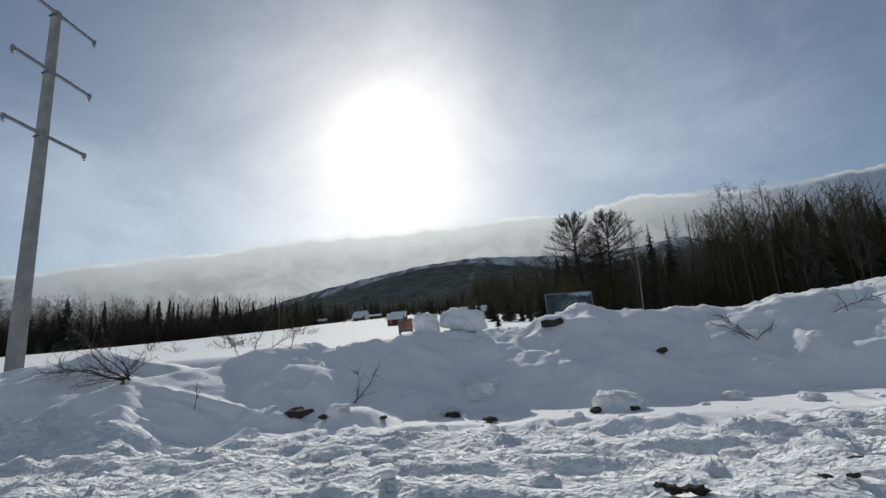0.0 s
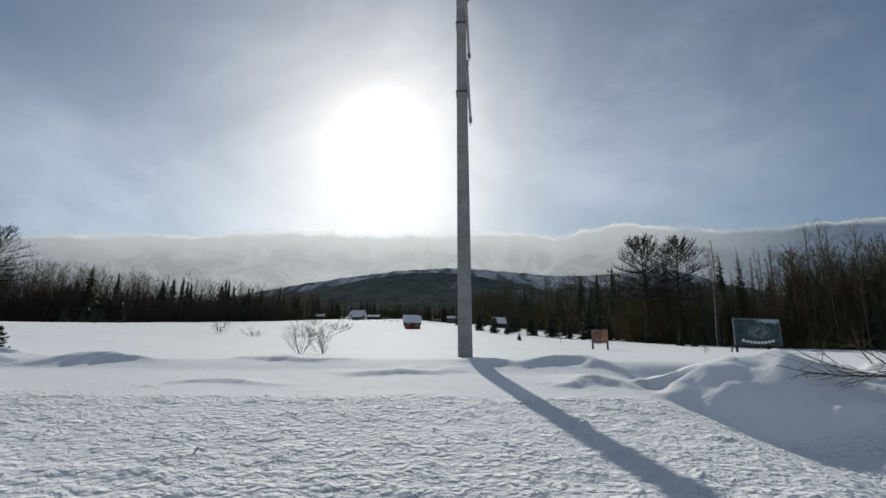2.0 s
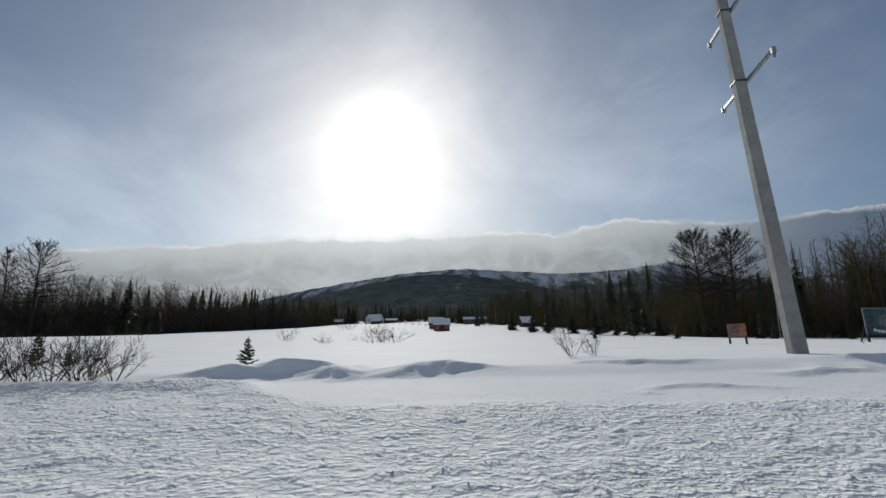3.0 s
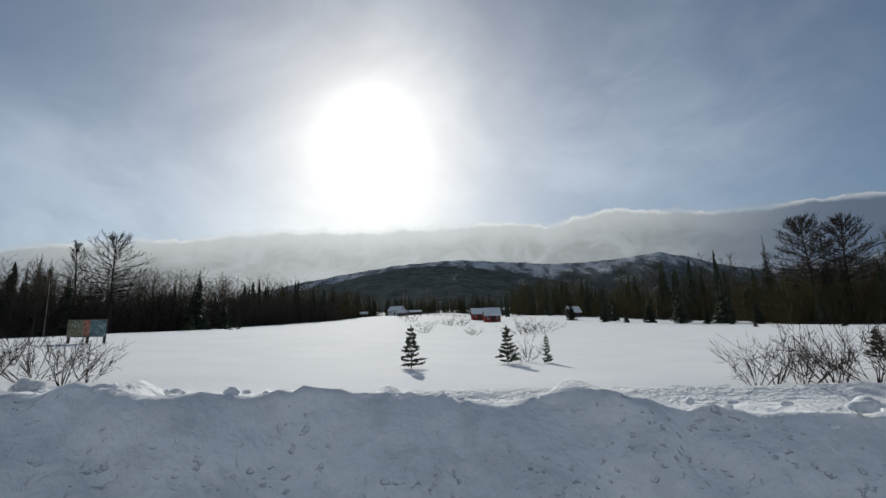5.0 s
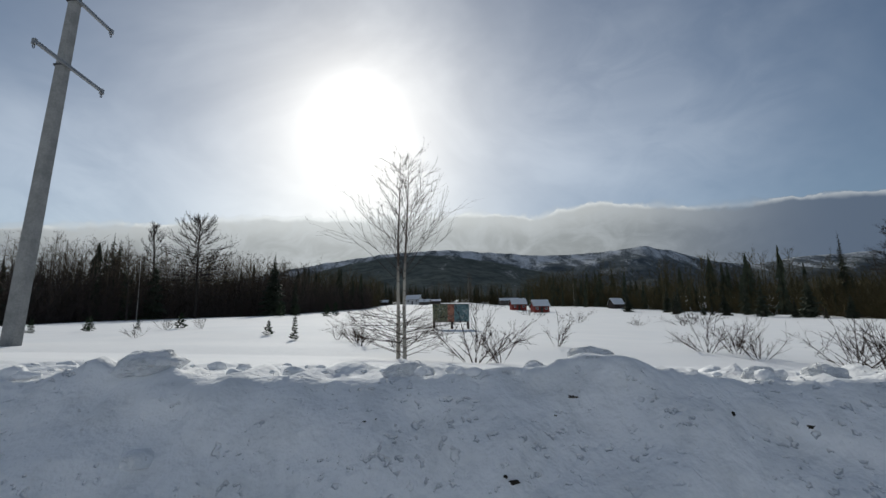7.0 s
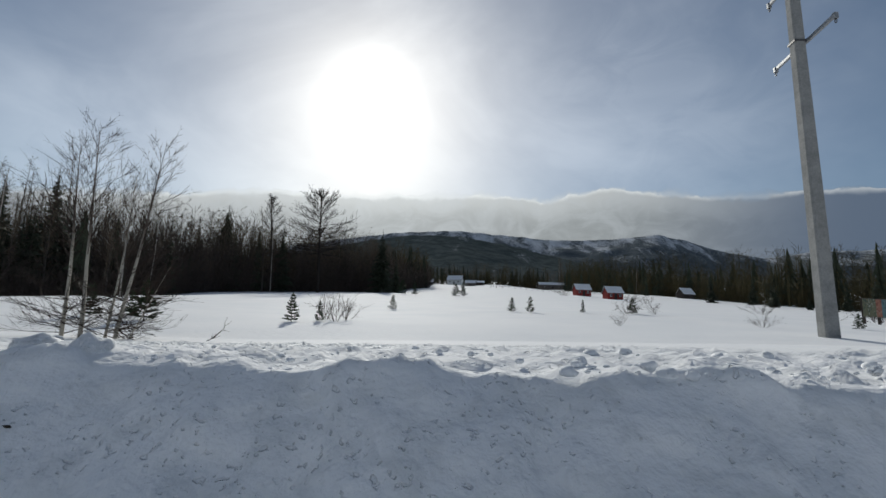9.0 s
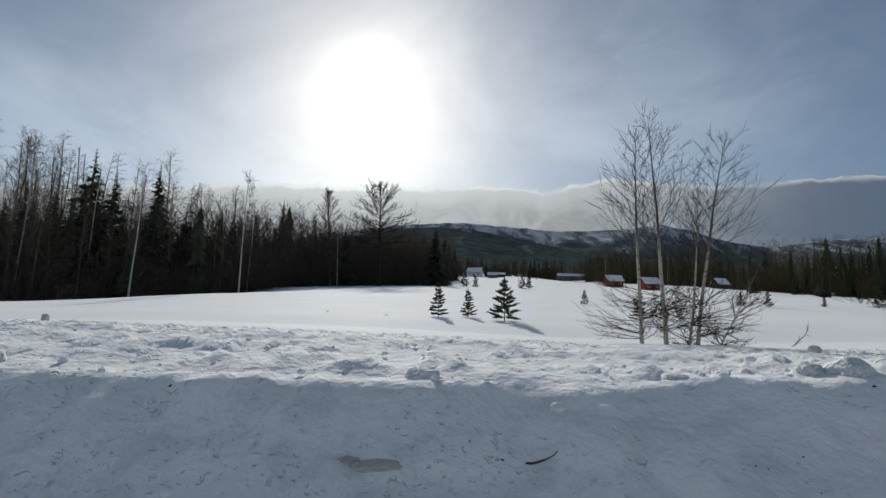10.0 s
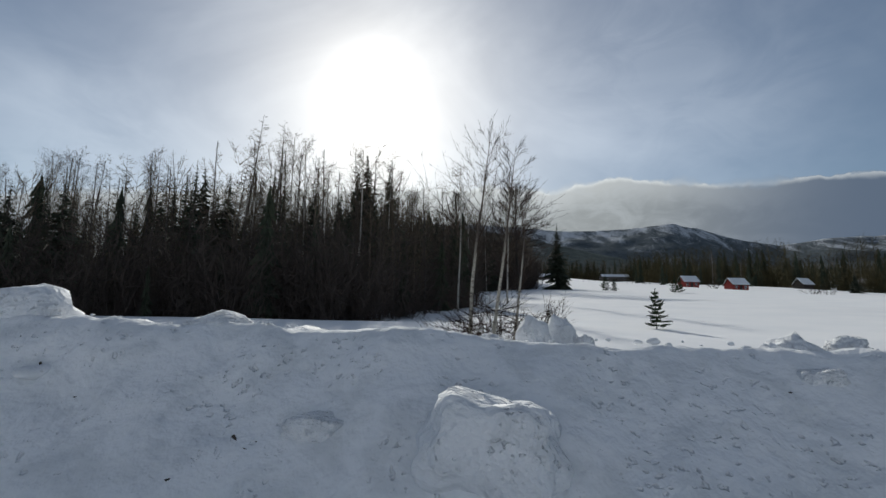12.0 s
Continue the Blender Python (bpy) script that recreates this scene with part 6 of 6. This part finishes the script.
for i, (x, z) in enumerate(DIRT_EAST + DIRT_WEST):
    w = 0.011 + 0.020 * abs(math.sin(i * 12.9)) ** 4
    ob = new("earth_clod", CLODS[i % 2])
    ob.matrix_world = pose(x, bank_face(x, z), z, 70, 0, i * 71) @ Matrix.Diagonal((w * 1.5, w * 0.8, w * 0.8, 1))
    tagged(ob, "dark bit of dirt frozen into the snow bank", "clod", "earth clods")
# the dirty hollow where a slab has broken off
for i, (dx, dz, w) in enumerate(((-0.14, 0.0, 0.14), (0.06, -0.01, 0.2))):
    x, z = -78.05 + dx, 0.03 + dz
    ob = new("earth_clod", GRIT[i % 2])
    ob.matrix_world = pose(x, bank_face(x, z) + 0.035, z, 0, 0, 8 * i) @ Matrix.Diagonal((w * 1.6, 0.12, w * 0.5, 1))
    tagged(ob, "brown gritty ice in a hollow of the snow bank", "clod", "earth clods")
# twigs and bits of wood frozen into the face of the bank: x, height, length
for i, (x, z, ln) in enumerate(((-30.25, 0.06, 0.12), (-29.30, 0.13, 0.10), (-35.51, 0.11, 0.26), (-36.35, 0.24, 0.08), (-35.80, 0.16, 0.08), (-91.66, 0.52, 0.28), (-77.0, 0.06, 0.22), (-102.1, 0.70, 0.14), (-45.4, 0.46, 0.12), (-87.68, 0.45, 0.12), (-94.9, 0.40, 0.12), (-49.4, 0.40, 0.14))):
    rng = np.random.RandomState(500 + i)
    ob = new("twig", poly_mesh("twig", *tube_arrays(wander(rng, (-ln / 2, 0, 0), (1, -0.1, rng.uniform(-0.5, 0.2)), ln, 0.009, 5, 0.16, (0, 0, 0.4))[1], 5), BARK))
    ob.matrix_world = pose(x, bank_face(x, z) - 0.005, z)
    tagged(ob, "dark twig frozen into the snow bank", "twig", "twigs in the bank")


# crumbs of ploughed snow strewn over the verge and the crest, too many to count
def crumbs(name, seed, count, xr, yr, size, level, label):
    rng = np.random.RandomState(seed)
    base = np.array([(1, 0, -0.35), (-1, 0, -0.35), (0, 1, -0.35), (0, -1, -0.35), (0, 0, 1), (0, 0, -1)], float)
    tri = np.array([(0, 2, 4), (2, 1, 4), (1, 3, 4), (3, 0, 4), (2, 0, 5), (1, 2, 5), (3, 1, 5), (0, 3, 5)])[:4]
    x, y = rng.uniform(*xr, count), rng.triangular(yr[0], yr[0] + 0.4 * (yr[1] - yr[0]), yr[1], count)
    r = size * rng.uniform(0.35, 1.0, count) ** 2.2 * 1.6
    z = level(x, y) + r * 0.15
    w = rng.uniform(0, 6.28, count)
    v = base[None] * rng.uniform(0.6, 1.25, (count, 6, 1)) * r[:, None, None]
    v[:, :, 2] *= 0.42
    c, s = np.cos(w)[:, None], np.sin(w)[:, None]
    v = np.stack([v[:, :, 0] * c - v[:, :, 1] * s + x[:, None], v[:, :, 0] * s + v[:, :, 1] * c + y[:, None], v[:, :, 2] + z[:, None]], -1)
    f = tri[None] + (np.arange(count) * 6)[:, None, None]
    tagged(new(name, poly_mesh(name, v.reshape(-1, 3), f.reshape(-1, 3), BANK_SNOW, True)), label, "snow crumbs", kind="stuff")


crumbs("snow_crumbs", 71, 22000, (-34, 22), (2.0, 8.8), 0.015, ground_level, "crumbs of ploughed snow over the verge")
crumbs("snow_crumbs", 72, 9000, (-112, -64), (4.6, 7.4), 0.018, ground_level, "crumbs of ploughed snow behind the bank")


def rounded_lumps(seed, count, xr, size, spot, label):
    """Rounded lumps of snow, half sunk where spot(rng, x) puts them."""
    rng = np.random.RandomState(seed)
    shapes = []
    for k in range(6):
        me = lump_mesh("lump", 20 + k, BANK_SNOW, 0.8, 0.36, 2, 1.0)
        co = np.empty(len(me.vertices) * 3, np.float32)
        me.vertices.foreach_get("co", co)
        shapes.append((co.reshape(-1, 3), np.array([p.vertices[:] for p in me.polygons])))
        bpy.data.meshes.remove(me)
    cos, fs, n = [], [], 0
    for _ in range(count):
        x = rng.uniform(*xr)
        y, top = spot(rng, x)
        r = size * (0.3 + 1.1 * rng.rand() ** 3)
        co, f = shapes[rng.randint(6)]
        w = rng.uniform(0, 6.28)
        c, s = math.cos(w), math.sin(w)
        v = co * np.array([r * rng.uniform(0.8, 1.5), r, r * rng.uniform(0.6, 1.0)])
        cos.append(np.stack([v[:, 0] * c - v[:, 1] * s + x, v[:, 0] * s + v[:, 1] * c + y, v[:, 2] + top - r * 0.05], 1)), fs.append(f + n)
        n += len(co)
    tagged(new("snow_lumps", poly_mesh("snow_lumps", np.concatenate(cos), np.concatenate(fs), BANK_SNOW, True)), label, "snow lumps", kind="stuff")


def on_crest(rng, x):
    y = 2.5 + 1.9 * rng.rand() ** 1.6
    low, high = float(crest(x)), float(ground_level(x, 5.0))
    return y, low + (high - low) * max(0.0, y - 2.55) / 2.45 + 0.04


def on_face(rng, x):
    a = rng.uniform(0.25, 0.97)
    low = float(road_level(x)) - 0.12
    return 1.25 + 1.3 * (0.75 * a + 0.25 * a ** 1.6) + 0.05, low + (float(crest(x)) - low) * (1 - (1 - a) ** 1.08)


def on_heap(rng, x):
    y = float(heap_line(x)) + rng.normal(0.1, 0.35) if rng.rand() < 0.55 else rng.uniform(7.5, 13.0)
    return y, float(ground_level(x, y))


def on_yard(rng, x):
    y = rng.uniform(2.4, 7.6)
    return y, float(ground_level(x, y))


rounded_lumps(81, 760, (-66, -13), 0.13, on_crest, "rounded lumps of ploughed snow along the top of the bank")
rounded_lumps(82, 900, (-116, -64), 0.06, on_crest, "small lumps of ploughed snow along the top of the bank")
rounded_lumps(85, 420, (-106, -13), 0.13, on_face, "packed lumps in the face of the snow bank")
rounded_lumps(83, 260, (8.2, 24), 0.16, on_heap, "lumps of dumped snow on the heap")
rounded_lumps(84, 380, (6, 22), 0.12, on_yard, "lumps of broken snow on the trodden ground")
